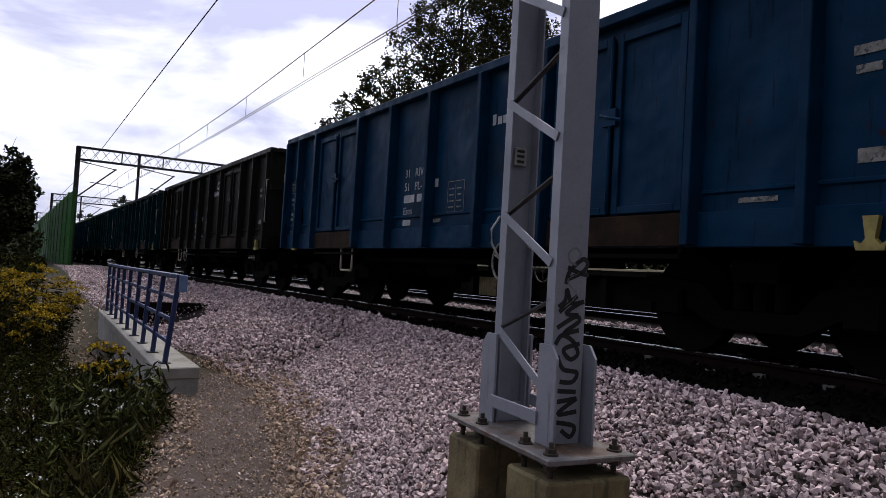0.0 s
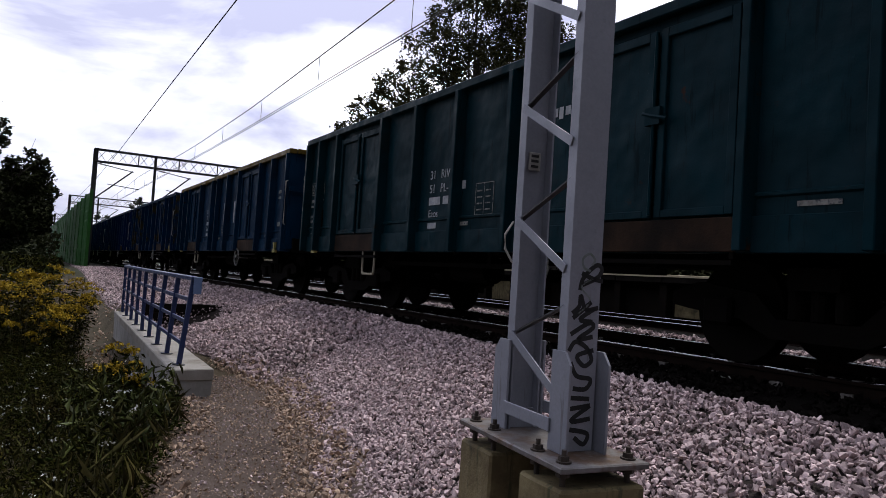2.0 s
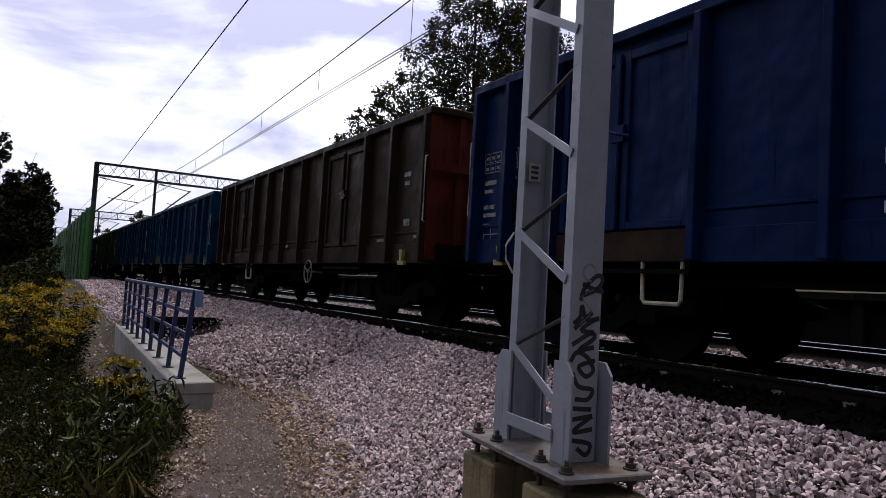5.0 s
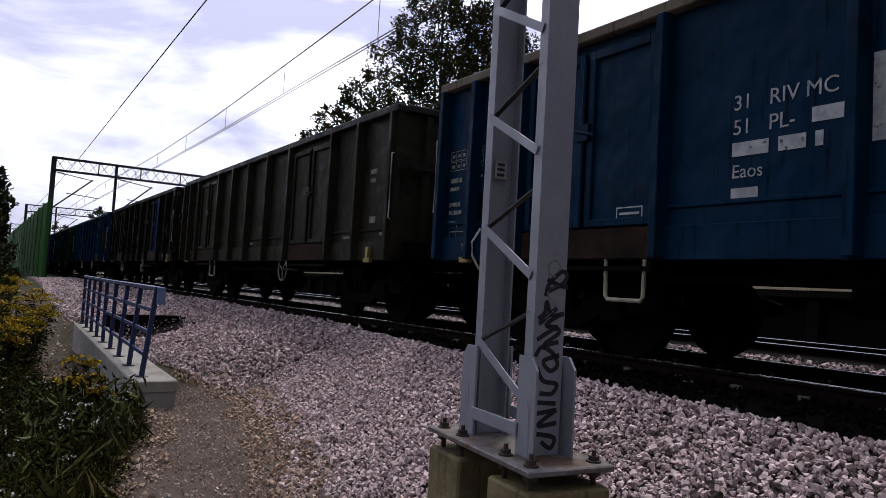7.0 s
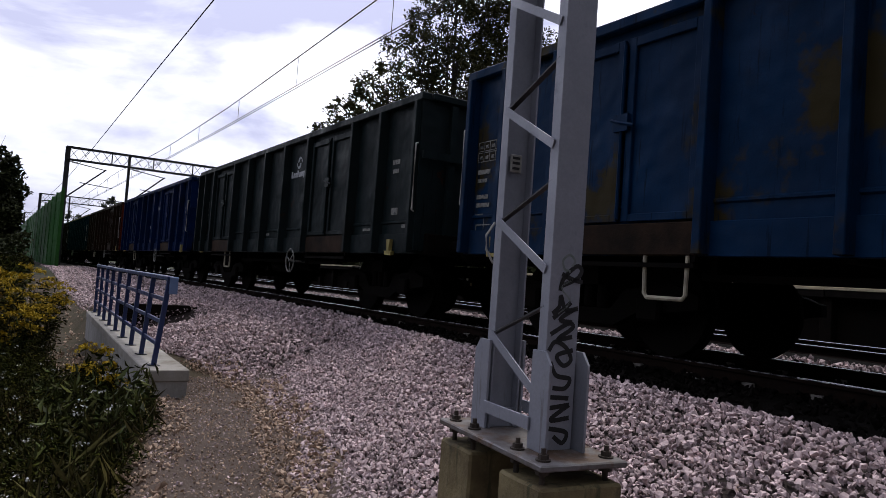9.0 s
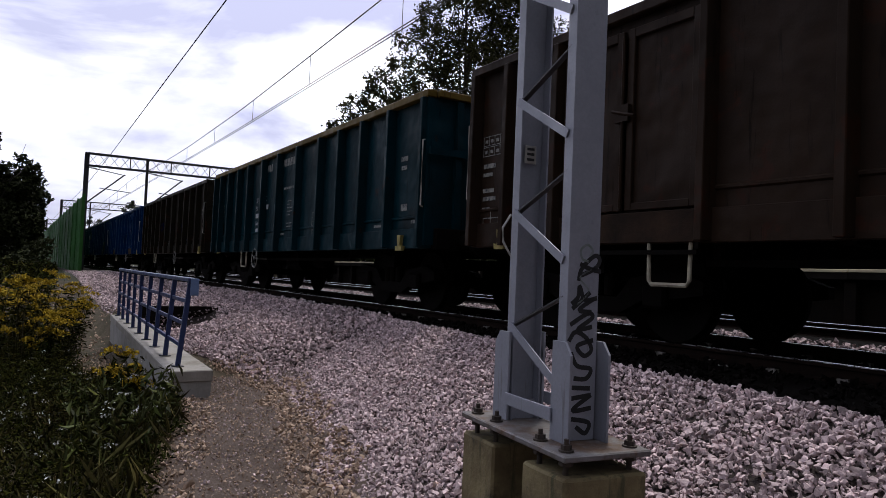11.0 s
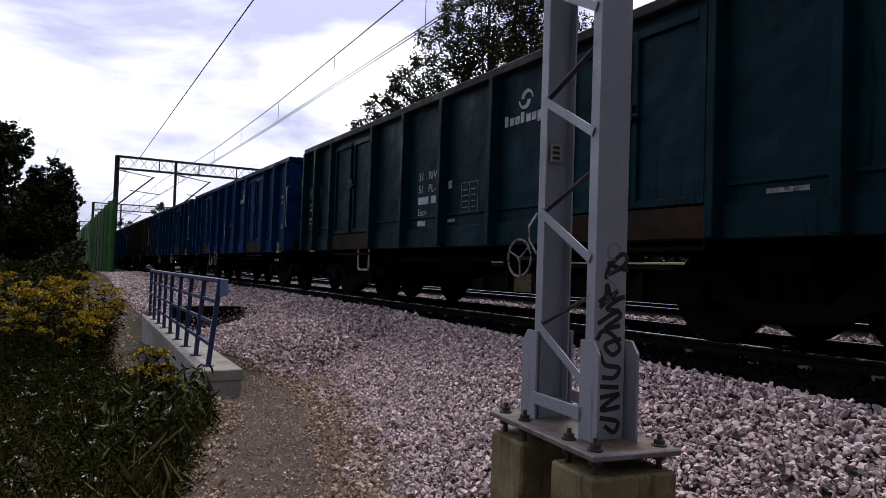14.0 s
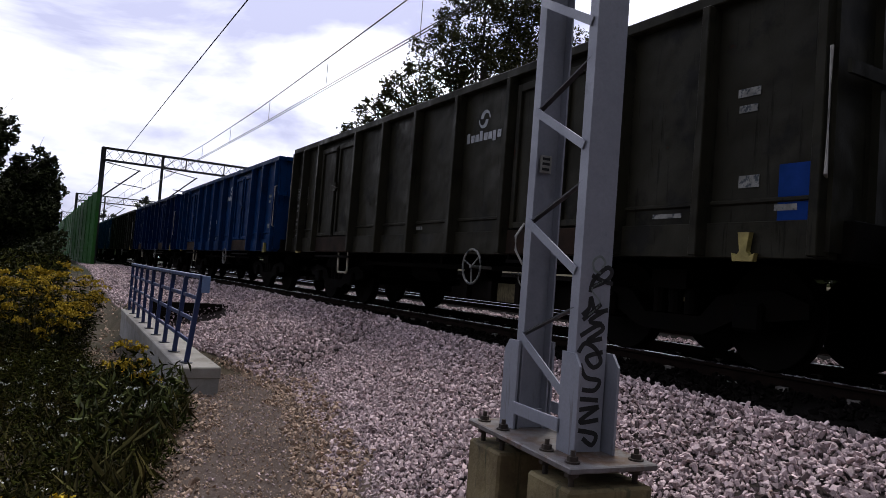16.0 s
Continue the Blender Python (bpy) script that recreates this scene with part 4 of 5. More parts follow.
        v = box(bm, -0.215, 0.215, yc - 0.165, yc + 0.165, -0.6, 0.735)
        bmesh.ops.subdivide_edges(bm, edges=bm.edges, cuts=5, use_grid_fill=True)
        for q in bm.verts:
            q.co += 0.006 * Vector(noise.noise_vector(q.co * 9))
        part("foundation_block", bm, CONC, t, "yellow-stained rough concrete foundation block", bevel=0.012)
    # small enamel plate and clamp on the far leg
    bm = bmesh.new()
    box(bm, -0.035, 0.035, 0.245, 0.252, 2.14, 2.235)
    pl = part("number_plate", bm, HANDLE_WHITE, t, "small white enamel plate", bevel=0.004)
    for zz in (2.155, 2.183, 2.209):
        bm = bmesh.new()
        box(bm, -0.022, 0.020, 0.2415, 0.2445, zz, zz + 0.013)
        part("plate_bar", bm, SPRAY, pl)
    bm = bmesh.new()
    tube(bm, [(-0.095, 0.25, 1.66), (-0.135, 0.26, 1.73), (-0.14, 0.26, 1.80), (-0.10, 0.25, 1.87)], 0.006, 6)
    part("cable_loop", bm, HANDLE_WHITE, t, "thin white cable loop")

    # graffiti on the outer web: loose spray strokes
    def stroke(pts, wd, m, name="graffiti_stroke"):
        bm = bmesh.new()
        pts = [Vector(q) for q in pts]
        fine = []
        for i in range(len(pts) - 1):
            p0, p1, p2, p3 = pts[max(i - 1, 0)], pts[i], pts[i + 1], pts[min(i + 2, len(pts) - 1)]
            for q in range(6):
                u = q / 6
                fine.append(0.5 * ((2 * p1) + (p2 - p0) * u + (2 * p0 - 5 * p1 + 4 * p2 - p3) * u * u + (3 * p1 - p0 - 3 * p2 + p3) * u ** 3))
        fine.append(pts[-1])
        L, R = [], []
        for i, q in enumerate(fine):
            d = (fine[min(i + 1, len(fine) - 1)] - fine[max(i - 1, 0)]).normalized()
            nn = Vector((-d.y, d.x)) * wd * 0.5
            # shade of paint lies on the web just proud of it
            L.append(bm.verts.new((q.x + nn.x, -0.2515, q.y + nn.y)))
            R.append(bm.verts.new((q.x - nn.x, -0.2515, q.y - nn.y)))
        for i in range(len(fine) - 1):
            bm.faces.new((L[i], R[i], R[i + 1], L[i + 1]))
        part(name, bm, m, near, "sprayed graffiti stroke")
    stroke([(0.03, 1.66), (0.045, 1.685), (0.015, 1.71), (-0.02, 1.685), (-0.01, 1.645), (0.025, 1.635)], 0.011, SPRAY_THIN)
    stroke([(-0.03, 1.44), (0.03, 1.50), (-0.02, 1.56), (0.04, 1.60)], 0.008, SPRAY_THIN)
    tags = [[(-0.035, 1.546), (-0.020, 1.601), (0.046, 1.661), (0.077, 1.645), (0.054, 1.606), (-0.024, 1.570)],
            [(-0.030, 1.622), (0.028, 1.601), (0.086, 1.591)],
            [(-0.069, 1.442), (-0.034, 1.475), (-0.028, 1.522), (0.002, 1.462), (0.069, 1.471)],
            [(-0.064, 1.420), (0.030, 1.496)],
            [(0.050, 1.467), (-0.026, 1.417), (0.041, 1.407)],
            [(-0.072, 1.349), (0.022, 1.401), (0.046, 1.381), (-0.031, 1.329), (0.047, 1.341)],
            [(-0.076, 1.275), (-0.043, 1.317), (0.017, 1.291), (0.047, 1.237), (0.007, 1.211), (-0.030, 1.255), (0.055, 1.281)],
            [(-0.063, 1.226), (-0.028, 1.167), (0.046, 1.151), (0.023, 1.109), (-0.044, 1.111)],
            [(-0.053, 1.070), (0.047, 1.064)],
            [(-0.059, 1.021), (0.053, 1.035)],
            [(0.053, 1.035), (-0.046, 0.969), (0.056, 0.977)],
            [(-0.050, 0.931), (0.045, 0.911), (0.027, 0.865), (-0.024, 0.896)]]
    for s in tags:
        stroke([(x + 0.008, z) for x, z in s], 0.021, SPRAY)
    return t


mast()


# ---- culvert headwall with blue railing ----
WALL_A, WALL_B = Vector((1.76, 8.30, 0)), Vector((2.08, 17.2, 0))
turn = math.degrees(math.atan2(-(WALL_B.x - WALL_A.x), WALL_B.y - WALL_A.y))
LEN = (WALL_B - WALL_A).length
headwall = thing("culvert_headwall", "weathered grey concrete culvert headwall with pale cap", "retaining wall", kind="", at=pose(WALL_A.x, WALL_A.y, 0, 0, 0, turn))
bm = bmesh.new()
box(bm, -0.225, 0.225, 0.012, LEN, -1.0, 0.205)
bmesh.ops.subdivide_edges(bm, edges=bm.edges, cuts=6, use_grid_fill=True)
for q in bm.verts:
    q.co += 0.008 * Vector(noise.noise_vector(q.co * 5))
part("wall_body", bm, WALLC, headwall)
bm = bmesh.new()
box(bm, -0.24, 0.24, 0, LEN + 0.02, 0.20, 0.335)
bmesh.ops.subdivide_edges(bm, edges=[e for e in bm.edges if abs((e.verts[0].co - e.verts[1].co).y) > 1], cuts=20)
for q in bm.verts:
    q.co += 0.006 * Vector(noise.noise_vector(q.co * 3))
part("cap", bm, CAPC, headwall, "pale concrete coping slab", bevel=0.012)
for k, (y, z) in enumerate(((1.1, 0.02), (2.3, -0.08), (3.2, 0.05))):
    bm = bmesh.new()
    tube(bm, [(-0.20, y - 0.12, z), (-0.20, y + 0.02, z + 0.12), (-0.20, y + 0.12, z - 0.04), (-0.20, y + 0.2, z + 0.09)], 0.016, 5)
    part("graffiti_stroke", bm, SPRAY_THIN, headwall, "faded spray-painted mark")

railing = thing("blue_railing", "blue-painted steel pedestrian railing on the headwall cap", "railing", at=pose(WALL_A.x, WALL_A.y, 0.335, 0, 0, turn))
R_LEN, R_TOP = LEN - 0.62, 1.03
bm = bmesh.new()
box(bm, -0.028, 0.028, -0.028, 0.028, 0, R_TOP - 0.02)
post_m = mesh_of("post", bm, RAILBLUE, 0.005)
bm = bmesh.new()
disc(bm, (0, 0, 0.006), "z", 0.075, 0.012, 14)
foot_m = mesh_of("base_flange", bm, DARKSTEEL)
for i in range(9):
    y = 0.35 + R_LEN * i / 8
    o = part("post", post_m, None, railing, at=pose(-0.10, y, 0, 0, 5.5 - 5.5 * min(i, 4) / 4, 0))
    part("base_flange", foot_m, None, o)
for z, r in ((0.25, 0.019), (0.51, 0.019), (0.77, 0.019)):
    bm = bmesh.new()
    box(bm, -0.012, 0.012, 0.35, 0.35 + R_LEN, z - 0.024, z + 0.024)
    v = bm.verts
    bmesh.ops.subdivide_edges(bm, edges=[e for e in bm.edges if abs((e.verts[0].co - e.verts[1].co).y) > 1], cuts=12)
    for q in bm.verts:
        f = max(0.0, 1 - (q.co.y - 0.35) / (R_LEN * 0.5))
        q.co.x += -0.10 + z * 0.096 * f
    part("rail_bar", bm, RAILBLUE, railing, bevel=0.003)
bm = bmesh.new()
box(bm, -0.035, 0.035, 0.30, 0.40 + R_LEN, R_TOP - 0.03, R_TOP + 0.02)
bmesh.ops.subdivide_edges(bm, edges=[e for e in bm.edges if abs((e.verts[0].co - e.verts[1].co).y) > 1], cuts=12)
for q in bm.verts:
    q.co.x += -0.10 + R_TOP * 0.096 * max(0.0, 1 - (q.co.y - 0.35) / (R_LEN * 0.5))
part("hand_rail", bm, RAILBLUE, railing, bevel=0.006)
bm = bmesh.new()
box(bm, -0.01, 0.085, 0.285, 0.299, R_TOP - 0.19, R_TOP + 0.012)
part("end_bracket", bm, RAILTOP, railing, "pale blue end plate", bevel=0.004)

# boards added for the dark gap by the headwall, its shade in their colour
board = thing("retaining_board", "boards holding back the ballast, coloured black for a shaded gap", "retaining boards", at=pose(3.15, 15.97, 0.0, 0, 0, 0))
for k in range(3):
    bm = bmesh.new()
    box(bm, -0.85, 0.85 - 0.02 * k, -0.05, 0.05, 0.05 + 0.19 * k, 0.235 + 0.19 * k)
    part("board", bm, SHADE_BOARD, board, bevel=0.008)
for x in (-0.5, 0.3):
    bm = bmesh.new()
    box(bm, x - 0.06, x + 0.06, 0.055, 0.16, -0.1, 0.62)
    part("stake", bm, SHADE_BOARD, board, bevel=0.01)


# ---- green noise barrier ----
barrier = thing("noise_barrier", "bright green ribbed noise barrier along the track", "noise barrier")
bm = bmesh.new()
prof = [(0.04, 5.25), (0.04, 0.4), (-0.04, 0.4)]
for i in range(16):
    z = 0.62 + i * 0.285
    prof += [(-0.04, z), (-0.052, z + 0.03), (-0.052, z + 0.15), (-0.04, z + 0.18)]
prism(bm, [*prof, (-0.04, 5.25)], "y", 0.06, 3.94)
panel_m = mesh_of("barrier_panel", bm, GREEN_B)
bm = bmesh.new()
box(bm, -0.09, 0.09, -0.055, 0.055, 0.2, 5.38)
bpost_m = mesh_of("barrier_post", bm, GREEN_P, 0.01)
for i in range(34):
    part("barrier_post", bpost_m, None, barrier, at=pose(3.1, 45.6 + 4 * i, 0))
    part("barrier_panel", panel_m, None, barrier, at=pose(3.1, 45.6 + 4 * i, 0))


# ---- overhead line gantries and wires ----
def gantry(y, x0, x1, top, label, drop=True):
    g = thing("line_gantry", label, "gantry", "overhead line gantries", at=pose(0, y, 0))
    for x in (x0, x1):
        bm = bmesh.new()
        box(bm, x - 0.14, x + 0.14, -0.14, 0.14, 0.3, top)
        part("gantry_post", bm, DARKSTEEL, g, bevel=0.02)
    for z in (top - 0.03, top - 0.80):
        for yy in (-0.22, 0.22):
            bm = bmesh.new()
            box(bm, x0 - 0.1, x1 + 0.1, yy - 0.045, yy + 0.045, z - 0.045, z + 0.045)
            part("beam_chord", bm, DARKSTEEL, g)
    n = int((x1 - x0) / 0.62)
    step = (x1 - x0) / n
    for i in range(n):
        for a, b in ((top - 0.76, top - 0.07), (top - 0.07, top - 0.76)):
            bm = bmesh.new()
            tube(bm, [(x0 + i * step + 0.05, -0.22, a), (x0 + (i + 1) * step - 0.05, -0.22, b)], 0.016, 5)
            part("lattice_bar", bm, DARKSTEEL, g)
    for i in range(0, n + 1, 4):
        bm = bmesh.new()
        box(bm, x0 + i * step - 0.035, x0 + i * step + 0.035, -0.25, -0.19, top - 0.8, top - 0.03)
        part("lattice_upright", bm, DARKSTEEL, g)
    if drop:
        bm = bmesh.new()
        box(bm, 6.92, 7.08, -0.08, 0.08, 4.9, top - 0.02)
        part("drop_post", bm, DARKSTEEL, g)
    for x in (x0, 7.0):
        bm = bmesh.new()
        tube(bm, [(x + 0.1, 0, 5.15), (x + 2.25, 0, 7.15)], 0.045, 7)
        part("cantilever_strut", bm, DARKSTEEL, g)
        bm = bmesh.new()
        tube(bm, [(x + 0.1, 0, 7.42), (x + 2.3, 0, 7.1)], 0.03, 6)
        part("cantilever_stay", bm, DARKSTEEL, g)
        bm = bmesh.new()
        tube(bm, [(x + 0.8, 0, 6.15), (x + 2.7, 0, 6.0)], 0.028, 6)
        part("registration_arm", bm, DARKSTEEL, g)
        bm = bmesh.new()
        for k in range(5):
            disc(bm, (x + 0.3 + 0.07 * k, 0, 7.39 - 0.01 * k), "x", 0.07, 0.03, 10)
        part("insulator", bm, INSUL, g, "brown ribbed insulator")
    return g


gantry(49.5, 3.42, 16.0, 8.33, "dark steel lattice overhead-line gantry spanning the tracks")
gantry(92.0, 4.0, 16.5, 8.35, "distant dark steel overhead-line gantry across the tracks")
gantry(140.0, 4.0, 16.5, 8.35, "far dark steel overhead-line gantry across the tracks")


def wire(name, pts, r, label):
    bm = bmesh.new()
    tube(bm, pts, r, 5)
    ob = new(name, mesh_of(name, bm, WIRE))
    return tagged(ob, label, "overhead wire")


YS = [-60 + 4 * i for i in range(55)]
def height_at(table, y):
    return float(np.interp(y, [p[0] for p in table], [p[1] for p in table]))


FEEDER = ((-60, 8.2), (-20, 7.95), (0, 7.45), (15, 7.06), (22, 6.87), (36, 6.45), (50, 6.2), (92, 6.3), (160, 6.3))
MESSENGER = ((-60, 7.9), (-10, 8.2), (4, 7.75), (13.4, 7.33), (23.5, 6.95), (32, 6.83), (37.6, 6.83), (44, 6.95), (50, 7.15), (60, 6.9), (72, 6.75), (84, 6.9), (92, 7.15), (160, 7.0))
CONTACT = ((-60, 6.6), (4, 6.56), (10.7, 6.46), (23.4, 6.29), (35.2, 6.24), (50, 6.2), (160, 6.2))
wire("feeder_wire", [(3.42, y, height_at(FEEDER, y)) for y in YS], 0.014, "thin dark feeder wire hanging beside the line")
messenger = wire("messenger_wire", [(TRACK_X, y, height_at(MESSENGER, y)) for y in YS], 0.015, "dark messenger wire carrying droppers over the track")
for s in (-0.04, 0.04):
    wire("contact_wire", [(TRACK_X + s, y, height_at(CONTACT, y)) for y in YS], 0.012, "grooved contact wire stretched over the track")
for i in range(22):
    y = -10 + 5.2 * i + 1.5
    bm = bmesh.new()
    tube(bm, [(TRACK_X, y, height_at(CONTACT, y)), (TRACK_X, y, height_at(MESSENGER, y))], 0.008, 4)
    part("dropper", bm, WIRE, messenger)
wire("messenger_wire", [(TRACK2_X, y, height_at(MESSENGER, y)) for y in YS], 0.015, "dark messenger wire over the second track")
wire("contact_wire", [(TRACK2_X, y, height_at(CONTACT, y)) for y in YS], 0.009, "contact wire over the second track")

# ---- station platform beyond the second track ----
platform = thing("station_platform", "low grey concrete platform with a faded cream edge line", "platform")
bm = bmesh.new()
box(bm, 13.32, 17.2, -14, 64, 0.5, 1.74)
# concrete wall given a near-black colour for the shade under the slab edge
part("platform_body", bm, SHADE_BOARD, platform, "platform wall darkened with the overhang's shade")
slab_bm, line_bm, pier_bm, panel_bm = (bmesh.new() for _ in range(4))
box(slab_bm, 13.02, 17.2, -0.745, 0.745, 1.745, 1.93)
box(line_bm, 13.0, 13.30, -0.745, 0.745, 1.88, 1.938)
box(pier_bm, 13.10, 13.318, -0.11, 0.11, 0.6, 1.742)
box(panel_bm, 13.26, 13.317, -0.52, 0.52, 0.95, 1.55)
# slabs reuse the dark sleeper colour as shadow below the edge line
SLAB_ME, LINE_ME = mesh_of("edge_slab", slab_bm, SLEEPER, 0.01), mesh_of("edge_line", line_bm, PLATY, 0.006)
# piers carry the same overhang shade in their colour
PIER_ME, PANEL_ME = mesh_of("pier", pier_bm, SHADE_BOARD, 0.01), mesh_of("wall_panel", panel_bm, CONC, 0.01)
for k in range(52):
    y = -13.2 + 1.5 * k
    slab = part("edge_slab", SLAB_ME, None, platform, at=pose(0, y, 0.003 * math.sin(k * 2.1)))
    part("edge_line", LINE_ME, None, slab, "worn cream-yellow painted edge")
    part("pier", PIER_ME, None, platform, at=pose(0, y - 0.75, 0))
    if k % 5 == 1:
        part("wall_panel", PANEL_ME, None, platform, at=pose(0, y, 0))


# ---- plants ----
def leaves(name, centres, length, width, material, seed, up=0.3, bend=0.25):
    """Many small bent leaves (two triangles pairs each) joined in one mesh."""
    rng = np.random.default_rng(seed)
    c = np.asarray(centres, float)
    n = len(c)
    d = rng.normal(size=(n, 3))
    d[:, 2] = d[:, 2] * 0.6 + up
    d /= np.linalg.norm(d, axis=1)[:, None]
    s = np.cross(d, rng.normal(size=(n, 3)))
    s /= np.linalg.norm(s, axis=1)[:, None]
    nn = np.cross(d, s)
    ln = (length * rng.uniform(0.6, 1.3, n))[:, None]
    wd = (width * rng.uniform(0.7, 1.3, n))[:, None]
    v = np.stack([c - d * ln * 0.5, c + s * wd * 0.5 + nn * ln * bend * 0.3, c + d * ln * 0.5 - nn * ln * bend, c - s * wd * 0.5 + nn * ln * bend * 0.3], 1).reshape(-1, 3)
    f = (np.array([[0, 1, 2], [0, 2, 3]])[None] + (np.arange(n) * 4)[:, None, None]).reshape(-1, 3)
    me = bpy.data.meshes.new(name)
    me.vertices.add(len(v)), me.loops.add(f.size), me.polygons.add(len(f))
    me.vertices.foreach_set("co", v.ravel())
    me.loops.foreach_set("vertex_index", f.ravel().astype(np.int32))
    me.polygons.foreach_set("loop_start", np.arange(0, f.size, 3, dtype=np.int32))
    me.update(calc_edges=True)
    me.materials.append(material)
    return me


def tree(name, x, y, base, height, lobes, n, leaf, material, label, seed, trunk=0.28):
    """Tapered trunk, limbs reaching into the lobes, and a ragged crown of small leaves. lobes: (dx, dy, z, r)."""
    rng = np.random.default_rng(seed)
    t = thing(name, label, "tree", at=pose(x, y, base))
    bm = bmesh.new()
    tube(bm, [(0.15 * math.sin(i * 1.3), 0.1 * math.cos(i * 1.7), height * 0.8 * i / 6) for i in range(7)], trunk, 9, trunk * 0.25)
    tr = part("trunk", bm, BARK, t)
    for dx, dy, z, r in lobes:
        bm = bmesh.new()
        a = Vector((0, 0, max(z * 0.45, 0.8)))
        b = Vector((dx, dy, z))
        m = (a + b) / 2 + Vector((0, 0, -0.08 * (b - a).length))
        tube(bm, [a, m, b], trunk * 0.35, 6, 0.03)
        for _ in range(5):
            e = b + Vector(rng.normal(size=3)) * r * 0.55
            tube(bm, [m.lerp(b, rng.uniform(0.3, 0.95)), (b + e) / 2 + Vector((0, 0, 0.1)), e], 0.035, 4, 0.01)
        part("limb", bm, BARK, tr)
    tot = sum(r ** 2 for *_, r in lobes)
    pts = []
    for dx, dy, z, r in lobes:
        k = int(n * r * r / tot)
        # twig clumps spread over the lobe, leaves round each clump
        cl = rng.normal(size=(max(k // 26, 6), 3))
        cl *= (rng.uniform(0.25, 1.08, len(cl)) ** 0.5 / np.linalg.norm(cl, axis=1))[:, None] * r
        cl[:, 2] *= 0.85
        cl += (dx, dy, z)
        pts.append(cl[rng.integers(0, len(cl), k)] + rng.normal(size=(k, 3)) * 0.115 * r ** 0.7)
    part("crown", leaves("crown", np.concatenate(pts), leaf, leaf * 0.55, material, seed + 1, 0.0), None, t)
    return t


big = [(-7.0, 0, 7.3, 0.7), (-5.9, 0.3, 8.6, 0.9), (-5.2, 0, 6.6, 1.3), (-4.0, 0.5, 10.2, 1.4), (-4.2, 0, 8.0, 1.5), (-2.4, 0, 12.2, 1.7), (-0.4, 0.4, 14.6, 2.0), (1.5, -0.6, 16.0, 2.0), (0.4, 0, 11.4, 2.5), (-2.0, 0.6, 8.6, 2.3), (2.6, 0, 12.6, 2.4),
       (4.4, -1.0, 11.4, 2.0), (5.6, -0.5, 13.8, 1.7), (1.8, 0.5, 8.2, 2.6), (4.8, 0, 8.6, 2.0), (3.6, 0, 15.2, 1.7), (6.6, 0, 11.0, 1.3), (-2.6, 0, 5.6, 1.8), (2.5, 0, 5.2, 2.0), (6.4, 0, 6.8, 1.4), (-0.2, 0, 17.6, 1.3)]
tree("broadleaf_tree", 19.6, 30.5, 0.8, 17, big, 50000, 0.20, TREE_L, "tall dark green broadleaf tree behind the railway", 11, 0.32)
rng_t = np.random.default_rng(77)
for x, y, h, k in ((-2.6, 60, 10.3, 0), (-6.5, 66, 11.5, 1), (-0.7, 73, 7.6, 2), (-11, 62, 12, 3), (-3.5, 84, 9, 4), (-0.6, 96, 8.2, 5), (-16, 58, 12, 6)):
    lob = [(float(rng_t.uniform(-0.26, 0.26) * h), float(rng_t.uniform(-0.2, 0.2) * h), float(h * u), float(h * rng_t.uniform(0.14, 0.2))) for u in (0.2, 0.28, 0.36, 0.44, 0.52, 0.6, 0.68, 0.76, 0.84, 0.9)]
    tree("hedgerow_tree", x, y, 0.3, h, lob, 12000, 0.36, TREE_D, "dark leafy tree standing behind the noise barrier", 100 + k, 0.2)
for x, y, h, k in ((18.5, 142, 12.2, 0), (22.5, 150, 10.5, 1), (14.5, 160, 10.0, 2)):
    lob = [(float(rng_t.uniform(-0.2, 0.2) * h), float(rng_t.uniform(-0.2, 0.2) * h), float(h * u), float(h * rng_t.uniform(0.13, 0.19))) for u in (0.3, 0.4, 0.5, 0.6, 0.7, 0.8, 0.88)]
    tree("distant_tree", x, y, 0.3, h, lob, 2500, 0.45, TREE_FAR, "hazy grey-green tree far down the line", 200 + k, 0.2)

# dark scrub beyond the second track
rb = np.random.default_rng(31)
scrub = np.stack([rb.uniform(17.4, 20.5, 40000), rb.uniform(-8, 110, 40000), np.zeros(40000)], 1)
scrub[:, 2] = 0.95 + rb.random(40000) ** 0.8 * np.array([1.75 + 0.7 * noise.noise((0, q * 0.45, 4)) for q in scrub[:, 1]])
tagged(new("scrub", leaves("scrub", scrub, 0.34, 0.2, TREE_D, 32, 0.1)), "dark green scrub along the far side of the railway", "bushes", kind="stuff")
scrub = np.stack([rb.uniform(-30, 1.8, 14000), rb.uniform(44, 60, 14000), np.zeros(14000)], 1)
scrub[:, 2] = 0.5 + rb.random(14000) * (1.5 + 0.8 * np.sin(scrub[:, 0] * 0.9))
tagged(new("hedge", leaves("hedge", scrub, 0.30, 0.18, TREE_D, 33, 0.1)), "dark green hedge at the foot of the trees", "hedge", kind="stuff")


def weed_spots(n, y0, y1, x_left, x_right, seed):
    rng = np.random.default_rng(seed)
    ys = y0 + (y1 - y0) * rng.random(n) ** 1.15
    return [(float(x_left + (x_right(y) - x_left) * rng.random() ** 0.8), float(y)) for y in ys]


def weed_edge(y):
    return (along(PATH_LEFT, y) - 0.16) if y < 8.0 else (1.45 - 0.65 * smooth(10.5, 13, y))


rw = np.random.default_rng(8)
cent, stems_v, blades = [], [], []
